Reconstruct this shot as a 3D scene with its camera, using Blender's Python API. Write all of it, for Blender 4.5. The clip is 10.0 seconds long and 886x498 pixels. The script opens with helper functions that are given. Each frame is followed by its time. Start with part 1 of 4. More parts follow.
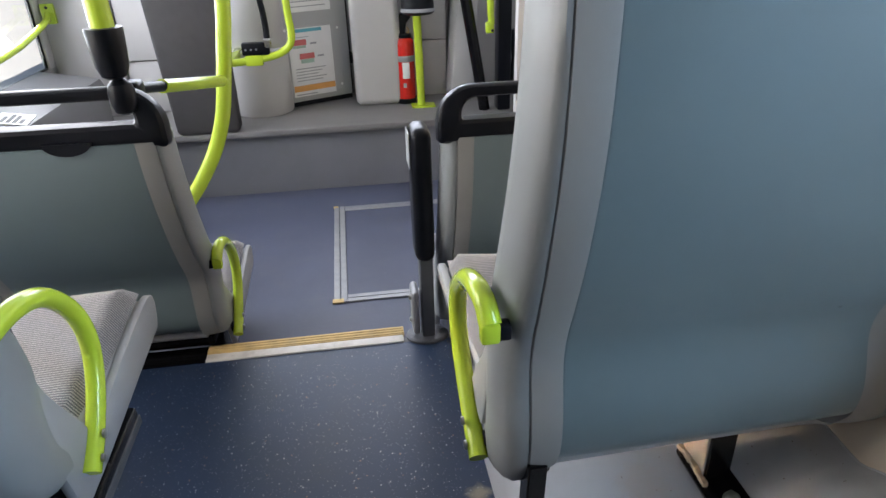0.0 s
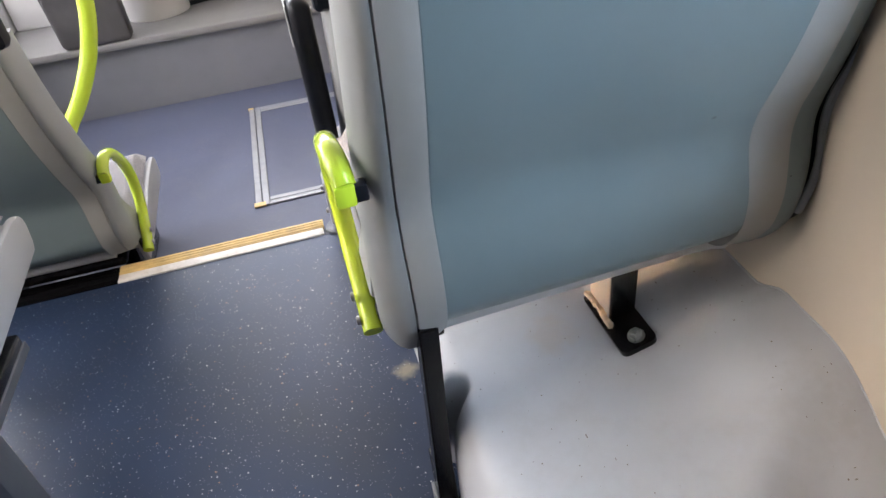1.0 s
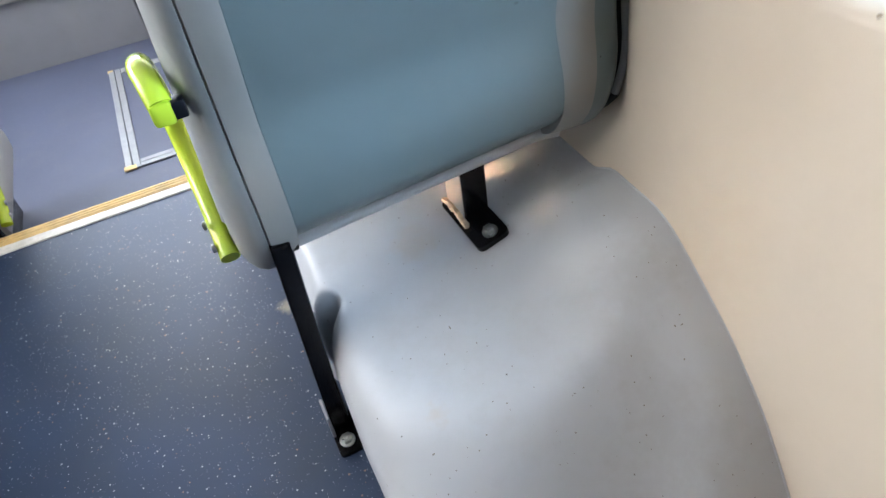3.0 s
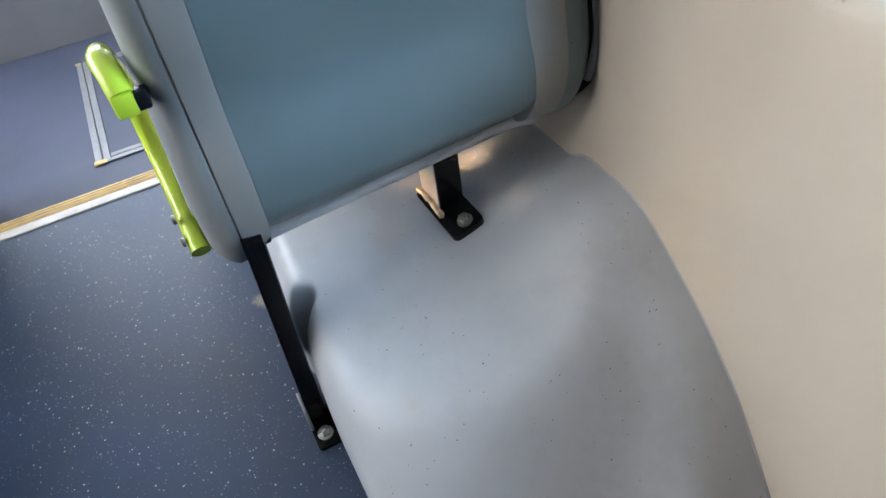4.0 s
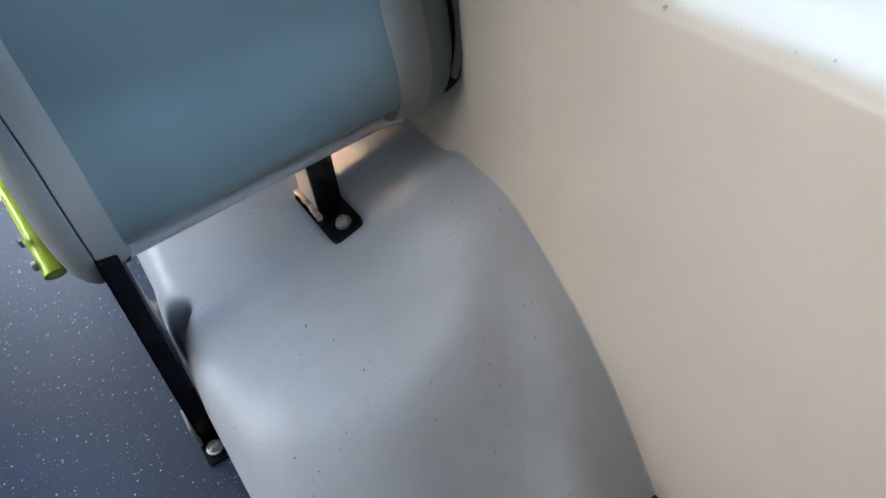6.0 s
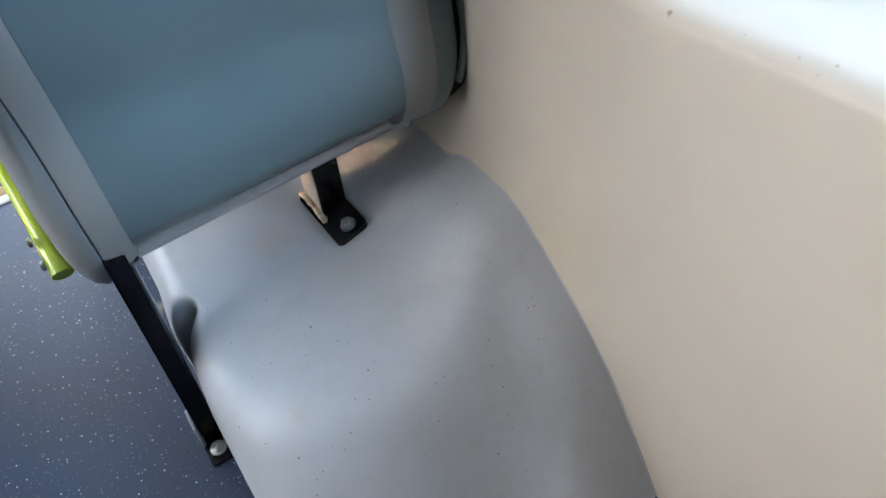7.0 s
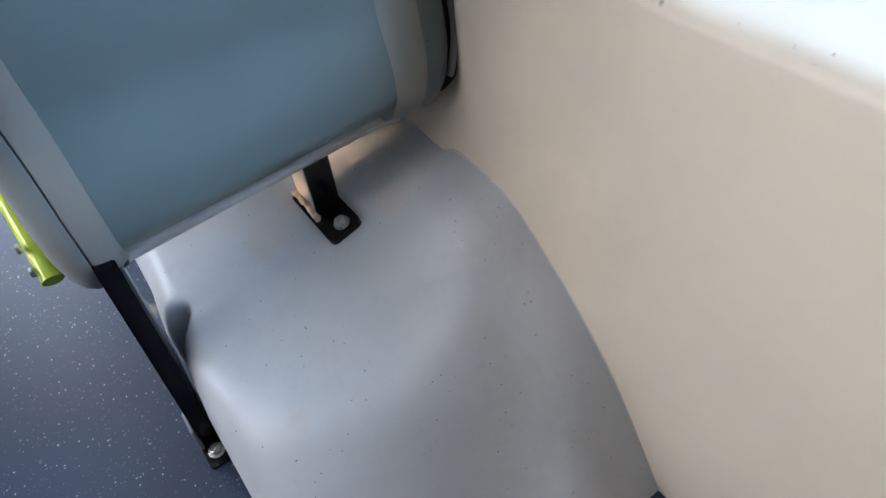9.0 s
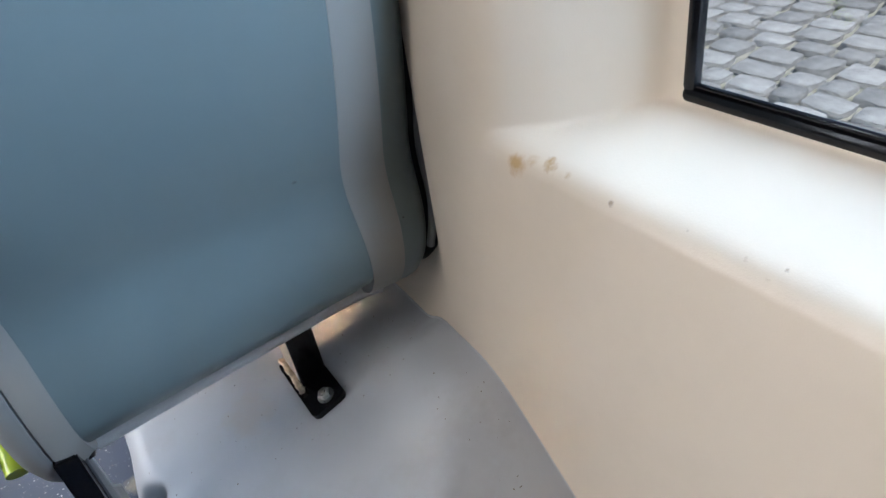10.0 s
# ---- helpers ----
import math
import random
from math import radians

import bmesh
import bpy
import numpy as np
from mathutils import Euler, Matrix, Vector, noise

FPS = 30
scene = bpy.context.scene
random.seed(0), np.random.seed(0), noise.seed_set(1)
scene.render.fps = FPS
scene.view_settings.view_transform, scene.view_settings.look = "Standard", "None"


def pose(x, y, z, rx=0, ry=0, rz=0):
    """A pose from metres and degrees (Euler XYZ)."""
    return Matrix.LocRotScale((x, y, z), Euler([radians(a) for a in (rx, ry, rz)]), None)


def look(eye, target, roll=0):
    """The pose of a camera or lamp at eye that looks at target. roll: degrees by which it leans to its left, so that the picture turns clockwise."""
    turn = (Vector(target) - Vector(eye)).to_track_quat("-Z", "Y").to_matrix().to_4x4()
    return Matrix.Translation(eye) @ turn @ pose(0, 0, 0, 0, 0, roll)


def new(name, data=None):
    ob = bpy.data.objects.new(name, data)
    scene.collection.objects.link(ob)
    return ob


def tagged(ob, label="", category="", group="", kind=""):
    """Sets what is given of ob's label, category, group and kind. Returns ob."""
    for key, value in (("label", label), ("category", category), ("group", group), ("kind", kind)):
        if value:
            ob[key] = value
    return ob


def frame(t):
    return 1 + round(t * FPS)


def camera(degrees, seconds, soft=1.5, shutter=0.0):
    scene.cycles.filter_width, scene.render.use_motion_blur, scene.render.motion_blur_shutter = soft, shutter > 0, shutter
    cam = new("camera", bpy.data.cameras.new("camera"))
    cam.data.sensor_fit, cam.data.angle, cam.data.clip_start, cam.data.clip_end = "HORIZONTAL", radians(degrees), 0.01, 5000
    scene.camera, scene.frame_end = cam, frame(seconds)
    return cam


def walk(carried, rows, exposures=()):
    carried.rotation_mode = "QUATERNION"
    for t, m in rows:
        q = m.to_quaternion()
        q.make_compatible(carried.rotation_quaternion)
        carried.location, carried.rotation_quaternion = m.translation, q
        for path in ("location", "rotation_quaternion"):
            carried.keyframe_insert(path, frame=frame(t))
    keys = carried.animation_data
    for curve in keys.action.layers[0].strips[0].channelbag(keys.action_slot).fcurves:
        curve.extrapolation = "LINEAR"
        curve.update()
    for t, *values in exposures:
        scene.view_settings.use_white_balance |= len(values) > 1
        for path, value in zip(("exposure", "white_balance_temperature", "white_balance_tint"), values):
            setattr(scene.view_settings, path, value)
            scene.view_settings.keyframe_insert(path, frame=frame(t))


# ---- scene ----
cam = camera(68.4, 10.0)
PATH = [
    (0, (0.242, 0.512, 0.888), (0.48, 2.279, -0.019), -1.6),
    (0.5, (0.307, 0.523, 0.851), (0.559, 2.206, -0.2), -5.7),
    (1, (0.341, 0.521, 0.821), (0.644, 2.105, -0.361), -7.5),
    (1.5, (0.353, 0.504, 0.797), (0.647, 1.969, -0.533), -10.5),
    (2, (0.385, 0.459, 0.779), (0.779, 1.894, -0.557), -10.7),
    (2.5, (0.383, 0.461, 0.792), (0.884, 1.88, -0.526), -8.9),
    (2.7, (0.387, 0.453, 0.786), (0.885, 1.872, -0.534), -9.3),
    (3.8, (0.394, 0.447, 0.787), (0.900, 1.852, -0.544), -9.7),
    (4, (0.398, 0.449, 0.781), (0.939, 1.822, -0.569), -9.0),
    (4.5, (0.438, 0.457, 0.785), (1.055, 1.561, -0.765), -4.9),
    (5, (0.46, 0.437, 0.791), (1.146, 1.605, -0.681), -5.3),
    (5.5, (0.458, 0.442, 0.793), (1.176, 1.621, -0.655), -4.8),
    (6, (0.458, 0.442, 0.792), (1.172, 1.654, -0.629), -6.1),
    (6.2, (0.455, 0.441, 0.796), (1.173, 1.660, -0.618), -6.0),
    (7.3, (0.451, 0.438, 0.793), (1.170, 1.658, -0.619), -5.8),
    (7.5, (0.455, 0.436, 0.789), (1.16, 1.661, -0.626), -6.4),
    (8, (0.46, 0.443, 0.791), (1.151, 1.678, -0.622), -7.3),
    (8.5, (0.462, 0.443, 0.792), (1.176, 1.655, -0.629), -6.8),
    (9, (0.462, 0.445, 0.792), (1.17, 1.651, -0.637), -7.1),
    (9.2, (0.458, 0.442, 0.792), (1.202, 1.704, -0.570), -6.6),
    (9.5, (0.491, 0.466, 0.803), (1.22, 1.855, -0.438), -8.7),
    (10, (0.549, 0.46, 0.817), (1.328, 1.897, -0.336), -9.9),
]
EXPOSURES = [(0.0, -0.10, 6000, 14), (0.5, 0.22, 6400, 17), (1.0, 0.64, 6300, 17), (1.5, 0.95, 6200, 14), (2.5, 0.92, 5900, 12), (4.0, 0.47, 5650, 10), (4.5, 0.26, 5500, 10),
             (6.0, 0.34, 5500, 10), (9.0, 0.38, 5550, 12), (10.0, 0.36, 5750, 13)]
walk(cam, [(t, look(eye, target, roll)) for t, eye, target, roll in PATH], EXPOSURES)

# ---- light ----
world = bpy.data.worlds.new("sky")
scene.world = world
world.use_nodes = True
wn = world.node_tree
sky = wn.nodes.new("ShaderNodeTexSky")
sky.sky_type, sky.sun_disc = "NISHITA", False
sky.sun_elevation, sky.sun_rotation = radians(61), radians(174)
wn.links.new(sky.outputs["Color"], wn.nodes["Background"].inputs["Color"])
wn.nodes["Background"].inputs["Strength"].default_value = 0.11


def lamp(name, kind, m, energy, color, **more):
    data = bpy.data.lights.new(name, kind)
    data.energy, data.color = energy, color
    if kind == "AREA":
        data.shape, data.size, data.size_y = "RECTANGLE", more["size"], more["size_y"]
        data.spread = radians(more.get("spread", 180))
    else:
        data.angle = radians(more["angle"])
    ob = new(name, data)
    ob.matrix_world = m
    return ob


lamp("sun", "SUN", look((0.25, -2.4, 4.4), (0, 0, 0)), 4.6, (1.0, 0.94, 0.86), angle=6)
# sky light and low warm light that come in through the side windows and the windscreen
lamp("window_light", "AREA", look((1.70, -0.35, 1.40), (0.70, 0.90, 0.50)), 97, (0.64, 0.825, 1.0), size=2.0, size_y=1.2)
lamp("window_light", "AREA", look((-1.06, 1.17, 1.02), (1.0, 0.87, 0.45)), 11.8, (1.0, 0.885, 0.75), size=0.74, size_y=0.9, spread=150)
# narrow warm beam added to brighten the housing under the near seat
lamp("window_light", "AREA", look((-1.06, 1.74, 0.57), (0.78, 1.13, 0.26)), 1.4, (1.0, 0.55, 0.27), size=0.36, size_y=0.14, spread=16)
lamp("window_light", "AREA", look((-1.06, 2.60, 0.97), (1.0, 2.0, 0.35)), 37, (0.98, 0.965, 0.94), size=1.6, size_y=1.0)
lamp("window_light", "AREA", look((0.0, 4.1, 1.25), (0.0, 1.0, 1.05)), 38, (0.95, 0.97, 1.0), size=1.7, size_y=0.8)

# ---- materials ----


def material(name, color, rough=0.5, metal=0.0, noise_scale=40.0, noise_amount=0.06, grain=900.0, bump=0.02,
             stain=None, stain_scale=6.0, stain_amount=0.0, coat=0.0, specular=0.5):
    """Surface with fine grain, soft uneven tone and broad stains."""
    mat = bpy.data.materials.new(name)
    mat.use_nodes = True
    nt = mat.node_tree
    n, l = nt.nodes, nt.links
    bsdf = n["Principled BSDF"]
    bsdf.inputs["Roughness"].default_value, bsdf.inputs["Metallic"].default_value = rough, metal
    bsdf.inputs["Coat Weight"].default_value = coat
    bsdf.inputs["Specular IOR Level"].default_value = specular
    tc = n.new("ShaderNodeTexCoord")
    big = n.new("ShaderNodeTexNoise")
    big.inputs["Scale"].default_value, big.inputs["Detail"].default_value = noise_scale, 4
    l.new(tc.outputs["Object"], big.inputs["Vector"])
    ramp = n.new("ShaderNodeMapRange")
    ramp.inputs["From Min"].default_value, ramp.inputs["From Max"].default_value = 0.3, 0.7
    ramp.inputs["To Min"].default_value, ramp.inputs["To Max"].default_value = 1 - noise_amount, 1 + noise_amount
    l.new(big.outputs["Fac"], ramp.inputs["Value"])
    mul = n.new("ShaderNodeMix")
    mul.data_type, mul.blend_type = "RGBA", "MULTIPLY"
    mul.inputs["Factor"].default_value = 1.0
    mul.inputs["A"].default_value = (*color, 1)
    l.new(ramp.outputs["Result"], mul.inputs["B"])
    out = mul.outputs["Result"]
    if stain:
        sn = n.new("ShaderNodeTexNoise")
        sn.inputs["Scale"].default_value, sn.inputs["Detail"].default_value = stain_scale, 8
        sn.inputs["Roughness"].default_value = 0.7
        l.new(tc.outputs["Object"], sn.inputs["Vector"])
        sr = n.new("ShaderNodeMapRange")
        sr.inputs["From Min"].default_value, sr.inputs["From Max"].default_value = 0.5, 0.78
        sr.inputs["To Max"].default_value = stain_amount
        l.new(sn.outputs["Fac"], sr.inputs["Value"])
        mx = n.new("ShaderNodeMix")
        mx.data_type = "RGBA"
        mx.inputs["B"].default_value = (*stain, 1)
        l.new(out, mx.inputs["A"])
        l.new(sr.outputs["Result"], mx.inputs["Factor"])
        out = mx.outputs["Result"]
    l.new(out, bsdf.inputs["Base Color"])
    fine = n.new("ShaderNodeTexNoise")
    fine.inputs["Scale"].default_value, fine.inputs["Detail"].default_value = grain, 2
    l.new(tc.outputs["Object"], fine.inputs["Vector"])
    rr = n.new("ShaderNodeMapRange")
    rr.inputs["To Min"].default_value, rr.inputs["To Max"].default_value = max(rough - 0.08, 0.02), min(rough + 0.08, 1)
    l.new(big.outputs["Fac"], rr.inputs["Value"])
    l.new(rr.outputs["Result"], bsdf.inputs["Roughness"])
    bp = n.new("ShaderNodeBump")
    bp.inputs["Strength"].default_value, bp.inputs["Distance"].default_value = bump * 10, 0.0006
    l.new(fine.outputs["Fac"], bp.inputs["Height"])
    l.new(bp.outputs["Normal"], bsdf.inputs["Normal"])
    return mat


def specks(mat, layers):
    """Lays scattered flecks over a material: (cells per metre, share, size, colour)."""
    nt = mat.node_tree
    n, l = nt.nodes, nt.links
    bsdf = n["Principled BSDF"]
    tc = n.new("ShaderNodeTexCoord")
    for scale, share, size, color, *stretch in layers:
        out = bsdf.inputs["Base Color"].links[0].from_socket
        vo = n.new("ShaderNodeTexVoronoi")
        vo.inputs["Scale"].default_value = scale
        warp = n.new("ShaderNodeMapping")
        warp.inputs["Scale"].default_value = stretch[0] if stretch else (1, 1, 1)
        l.new(tc.outputs["Object"], warp.inputs["Vector"])
        l.new(warp.outputs["Vector"], vo.inputs["Vector"])
        sep = n.new("ShaderNodeSeparateColor")
        l.new(vo.outputs["Color"], sep.inputs["Color"])
        pick = n.new("ShaderNodeMath")
        pick.operation = "LESS_THAN"
        pick.inputs[1].default_value = share
        l.new(sep.outputs["Red"], pick.inputs[0])
        near = n.new("ShaderNodeMath")
        near.operation = "MULTIPLY"
        l.new(sep.outputs["Green"], near.inputs[0])
        near.inputs[1].default_value = size
        dot = n.new("ShaderNodeMath")
        dot.operation = "LESS_THAN"
        l.new(vo.outputs["Distance"], dot.inputs[0])
        l.new(near.outputs[0], dot.inputs[1])
        both = n.new("ShaderNodeMath")
        both.operation = "MULTIPLY"
        l.new(pick.outputs[0], both.inputs[0])
        l.new(dot.outputs[0], both.inputs[1])
        mx = n.new("ShaderNodeMix")
        mx.data_type = "RGBA"
        mx.inputs["B"].default_value = (*color, 1)
        l.new(both.outputs[0], mx.inputs["Factor"])
        l.new(out, mx.inputs["A"])
        l.new(mx.outputs["Result"], bsdf.inputs["Base Color"])
    return mat


def marks(mat, spots):
    """Spots of colour with a place of their own: (place, radius, colour, strength, breakup)."""
    n, l = mat.node_tree.nodes, mat.node_tree.links
    bsdf = n["Principled BSDF"]
    tc = n.new("ShaderNodeTexCoord")
    for place, radius, color, strength, breakup in spots:
        out = bsdf.inputs["Base Color"].links[0].from_socket
        no = n.new("ShaderNodeTexNoise")
        no.inputs["Scale"].default_value, no.inputs["Detail"].default_value = breakup / radius, 5
        l.new(tc.outputs["Object"], no.inputs["Vector"])
        di = n.new("ShaderNodeVectorMath")
        di.operation = "DISTANCE"
        di.inputs[1].default_value = place
        l.new(tc.outputs["Object"], di.inputs[0])
        fall = n.new("ShaderNodeMapRange")
        fall.inputs["From Min"].default_value, fall.inputs["From Max"].default_value = 0.0, radius
        fall.inputs["To Min"].default_value, fall.inputs["To Max"].default_value = 0.75, -0.35
        fall.clamp = False
        l.new(di.outputs["Value"], fall.inputs["Value"])
        add = n.new("ShaderNodeMath")
        l.new(fall.outputs["Result"], add.inputs[0])
        l.new(no.outputs["Fac"], add.inputs[1])
        cut = n.new("ShaderNodeMapRange")
        cut.inputs["From Min"].default_value, cut.inputs["From Max"].default_value = 0.62, 1.05
        cut.inputs["To Max"].default_value = strength
        l.new(add.outputs[0], cut.inputs["Value"])
        mx = n.new("ShaderNodeMix")
        mx.data_type = "RGBA"
        mx.inputs["B"].default_value = (*color, 1)
        l.new(cut.outputs["Result"], mx.inputs["Factor"])
        l.new(out, mx.inputs["A"])
        l.new(mx.outputs["Result"], bsdf.inputs["Base Color"])
    return mat


M_FLOOR = specks(material("dark_blue_vinyl", (0.0135, 0.029, 0.070), 0.44, 0, 5, 0.18, 500, 0.03, (0.036, 0.044, 0.066), 7, 0.35, specular=0.53),
                 [(235, 0.125, 0.315, (0.48, 0.51, 0.56)), (420, 0.17, 0.38, (0.19, 0.21, 0.28)), (190, 0.05, 0.32, (0.26, 0.16, 0.12))])
# one pale cream spot between the near seat and the housing
marks(M_FLOOR, [((0.40, 1.31, 0.0), 0.044, (0.42, 0.37, 0.24), 0.6, 1.5)])
M_LOWFLOOR = specks(material("blue_grey_vinyl", (0.064, 0.074, 0.118), 0.45, 0, 6, 0.12, 500, 0.03, (0.14, 0.13, 0.13), 9, 0.25),
                    [(420, 0.25, 0.35, (0.16, 0.17, 0.22))])
M_RISER = material("grey_vinyl", (0.16, 0.165, 0.185), 0.5, 0, 8, 0.08, 600, 0.02, (0.11, 0.105, 0.10), 8, 0.3)
M_PLATFORM = material("grey_platform_vinyl", (0.17, 0.165, 0.165), 0.5, 0, 8, 0.1, 600, 0.02, (0.09, 0.085, 0.08), 8, 0.4)
M_WALL = material("beige_plastic", (0.68, 0.588, 0.472), 0.42, 0, 3, 0.03, 700, 0.015, (0.53, 0.45, 0.36), 5, 0.25)
marks(M_WALL, [((0.8185, 0.818, 0.571), 0.020, (0.48, 0.29, 0.10), 0.85, 2.0), ((0.824, 0.786, 0.582), 0.015, (0.42, 0.24, 0.08), 0.9, 2.5), ((0.822, 0.803, 0.579), 0.012, (0.52, 0.36, 0.18), 0.5, 3.0), ((0.823, 0.766, 0.581), 0.008, (0.46, 0.30, 0.13), 0.6, 2.0),
               ((0.820, 0.722, 0.578), 0.0070, (0.20, 0.11, 0.05), 0.95, 1.5), ((0.817, 0.713, 0.574), 0.0032, (0.16, 0.10, 0.05), 0.9, 1.5), ((0.818, 0.697, 0.575), 0.0030, (0.30, 0.20, 0.12), 0.8, 1.5),
               ((0.819, 0.683, 0.577), 0.0032, (0.26, 0.16, 0.09), 0.8, 1.5), ((0.825, 0.664, 0.5815), 0.0034, (0.30, 0.21, 0.13), 0.8, 1.5), ((0.820, 0.608, 0.578), 0.0045, (0.36, 0.26, 0.17), 0.7, 2.5),
               ((0.829, 0.603, 0.583), 0.0036, (0.28, 0.20, 0.13), 0.8, 2.0), ((0.824, 0.624, 0.581), 0.0050, (0.38, 0.27, 0.16), 0.7, 2.5), ((0.821, 0.640, 0.579), 0.0040, (0.38, 0.27, 0.16), 0.7, 2.5)])
M_HOUSING = specks(material("grey_moulded_plastic", (0.535, 0.55, 0.575), 0.34, 0, 6, 0.05, 900, 0.015, (0.34, 0.325, 0.31), 9, 0.3),
                   [(62, 0.34, 0.066, (0.06, 0.05, 0.04)), (110, 0.26, 0.10, (0.16, 0.13, 0.10)), (120, 0.17, 0.11, (0.20, 0.17, 0.14), (1, 0.28, 1)), (120, 0.08, 0.11, (0.22, 0.20, 0.17), (0.28, 1, 0.6)), (150, 0.08, 0.16, (0.27, 0.25, 0.22)), (60, 0.02, 0.06, (0.85, 0.85, 0.85))])
# broad lower-right tones: part grime, part footwell shade put into the colour
marks(M_HOUSING, [((0.72, 0.74, 0.14), 0.13, (0.26, 0.24, 0.22), 0.14, 9.0), ((0.76, 0.86, 0.24), 0.10, (0.26, 0.24, 0.22), 0.12, 9.0), ((0.66, 0.66, 0.07), 0.12, (0.27, 0.25, 0.23), 0.12, 9.0),
                  ((0.698, 0.714, 0.115), 0.0035, (0.02, 0.015, 0.012), 1.0, 1.0), ((0.50, 0.86, 0.17), 0.03, (0.52, 0.44, 0.36), 0.35, 3.0), ((0.58, 1.10, 0.21), 0.07, (0.55, 0.44, 0.33), 0.3, 3.0)])
M_PANEL = specks(material("blue_grey_plastic", (0.147, 0.190, 0.200), 0.36, 0, 5, 0.05, 1200, 0.02, (0.158, 0.204, 0.216), 7, 0.25),
                 [(45, 0.05, 0.07, (0.05, 0.06, 0.065))])
marks(M_PANEL, [((0.012, -0.035, 0.030), 0.006, (0.03, 0.035, 0.035), 0.8, 1.5), ((-0.005, -0.028, 0.020), 0.0035, (0.03, 0.035, 0.035), 0.8, 1.5), ((-0.045, -0.030, 0.022), 0.003, (0.03, 0.03, 0.03), 0.8, 1.5),
                ((-0.085, -0.026, 0.018), 0.003, (0.03, 0.03, 0.03), 0.8, 1.5), ((0.060, -0.030, 0.024), 0.004, (0.04, 0.04, 0.04), 0.6, 1.5), ((-0.128, -0.047, 0.088), 0.0035, (0.30, 0.33, 0.33), 0.8, 1.5),
                ((0.10, -0.052, 0.205), 0.005, (0.05, 0.06, 0.06), 0.5, 1.5), ((-0.02, -0.075, 0.27), 0.004, (0.05, 0.06, 0.06), 0.5, 1.5)])
M_STRAP = material("light_grey_trim", (0.272, 0.27, 0.256), 0.5, 0, 9, 0.05, 1000, 0.02)
M_SHELL = material("grey_shell_plastic", (0.220, 0.234, 0.238), 0.42, 0, 9, 0.05, 1000, 0.02, (0.20, 0.20, 0.19), 12, 0.3)
M_TRAY = material("pale_grey_plastic", (0.30, 0.31, 0.318), 0.45, 0, 9, 0.05, 1000, 0.02, (0.33, 0.32, 0.30), 12, 0.3)
M_BLACK = material("black_plastic", (0.005, 0.006, 0.009), 0.33, 0, 20, 0.1, 900, 0.006, specular=0.22)
M_BLACKSTEEL = material("black_painted_steel", (0.006, 0.006, 0.007), 0.18, 0, 30, 0.2, 700, 0.02, (0.05, 0.036, 0.026), 25, 0.4, specular=0.3)
M_DARKSTEEL = material("dark_grey_steel", (0.085, 0.09, 0.10), 0.4, 0.3, 30, 0.1, 700, 0.03)
M_RUBBER = material("black_rubber", (0.005, 0.005, 0.006), 0.18, 0, 20, 0.1, 700, 0.01, specular=0.25)
M_GREEN = material("lime_green_paint", (0.45, 0.60, 0.032), 0.20, 0, 12, 0.02, 600, 0.006, coat=0.3)
M_STEEL = material("zinc_plated_steel", (0.46, 0.46, 0.44), 0.30, 1.0, 90, 0.2, 500, 0.10, (0.30, 0.26, 0.20), 120, 0.4)
M_ALU = material("brushed_aluminium", (0.30, 0.31, 0.325), 0.45, 0.5, 40, 0.1, 700, 0.04, (0.35, 0.33, 0.30), 30, 0.4)
M_WHITE = material("white_nosing", (0.62, 0.61, 0.59), 0.5, 0, 30, 0.12, 600, 0.03, (0.26, 0.24, 0.21), 16, 0.85)
M_YELLOW = material("worn_yellow_nosing", (0.58, 0.42, 0.17), 0.5, 0, 30, 0.18, 600, 0.03, (0.33, 0.26, 0.16), 14, 0.9)
M_LIGHTPANEL = material("light_grey_laminate", (0.50, 0.49, 0.485), 0.42, 0, 4, 0.04, 700, 0.015, (0.43, 0.41, 0.38), 6, 0.25)
M_LEDGE = material("grey_ledge_laminate", (0.13, 0.13, 0.14), 0.4, 0, 4, 0.05, 700, 0.015, (0.17, 0.165, 0.16), 7, 0.3)
M_RIM = material("pale_rim_plastic", (0.46, 0.47, 0.47), 0.4, 0, 9, 0.05, 1000, 0.02, (0.36, 0.34, 0.31), 14, 0.4)
M_GREYDOOR = material("grey_laminate", (0.40, 0.405, 0.41), 0.4, 0, 4, 0.04, 700, 0.015)
M_DARK = material("dark_grey_upholstery", (0.048, 0.045, 0.046), 0.7, 0, 30, 0.12, 900, 0.05)
M_RED = material("red_enamel", (0.62, 0.02, 0.012), 0.18, 0, 15, 0.06, 500, 0.01, coat=0.4)
M_PAPER = material("white_paper", (0.78, 0.78, 0.78), 0.5, 0, 20, 0.03, 600, 0.01)
M_ORANGE = material("orange_print", (0.72, 0.36, 0.10), 0.5, 0, 20, 0.05)
M_TEAL = material("teal_print", (0.12, 0.42, 0.52), 0.5, 0, 20, 0.05)
M_REDPRINT = material("red_print", (0.55, 0.14, 0.14), 0.5, 0, 20, 0.05)
M_GREYPRINT = material("grey_print", (0.35, 0.36, 0.38), 0.5, 0, 20, 0.05)
M_GREENPRINT = material("green_print", (0.35, 0.50, 0.42), 0.5, 0, 20, 0.05)
M_WELD = material("bare_rusty_weld", (0.78, 0.64, 0.46), 0.35, 0.6, 60, 0.3, 400, 0.08, (0.22, 0.12, 0.06), 50, 0.7)
M_BODY = material("white_body_paint", (0.55, 0.55, 0.55), 0.4, 0, 4, 0.03)
M_CEIL = material("pale_ceiling_panel", (0.6, 0.6, 0.6), 0.5, 0, 4, 0.03)


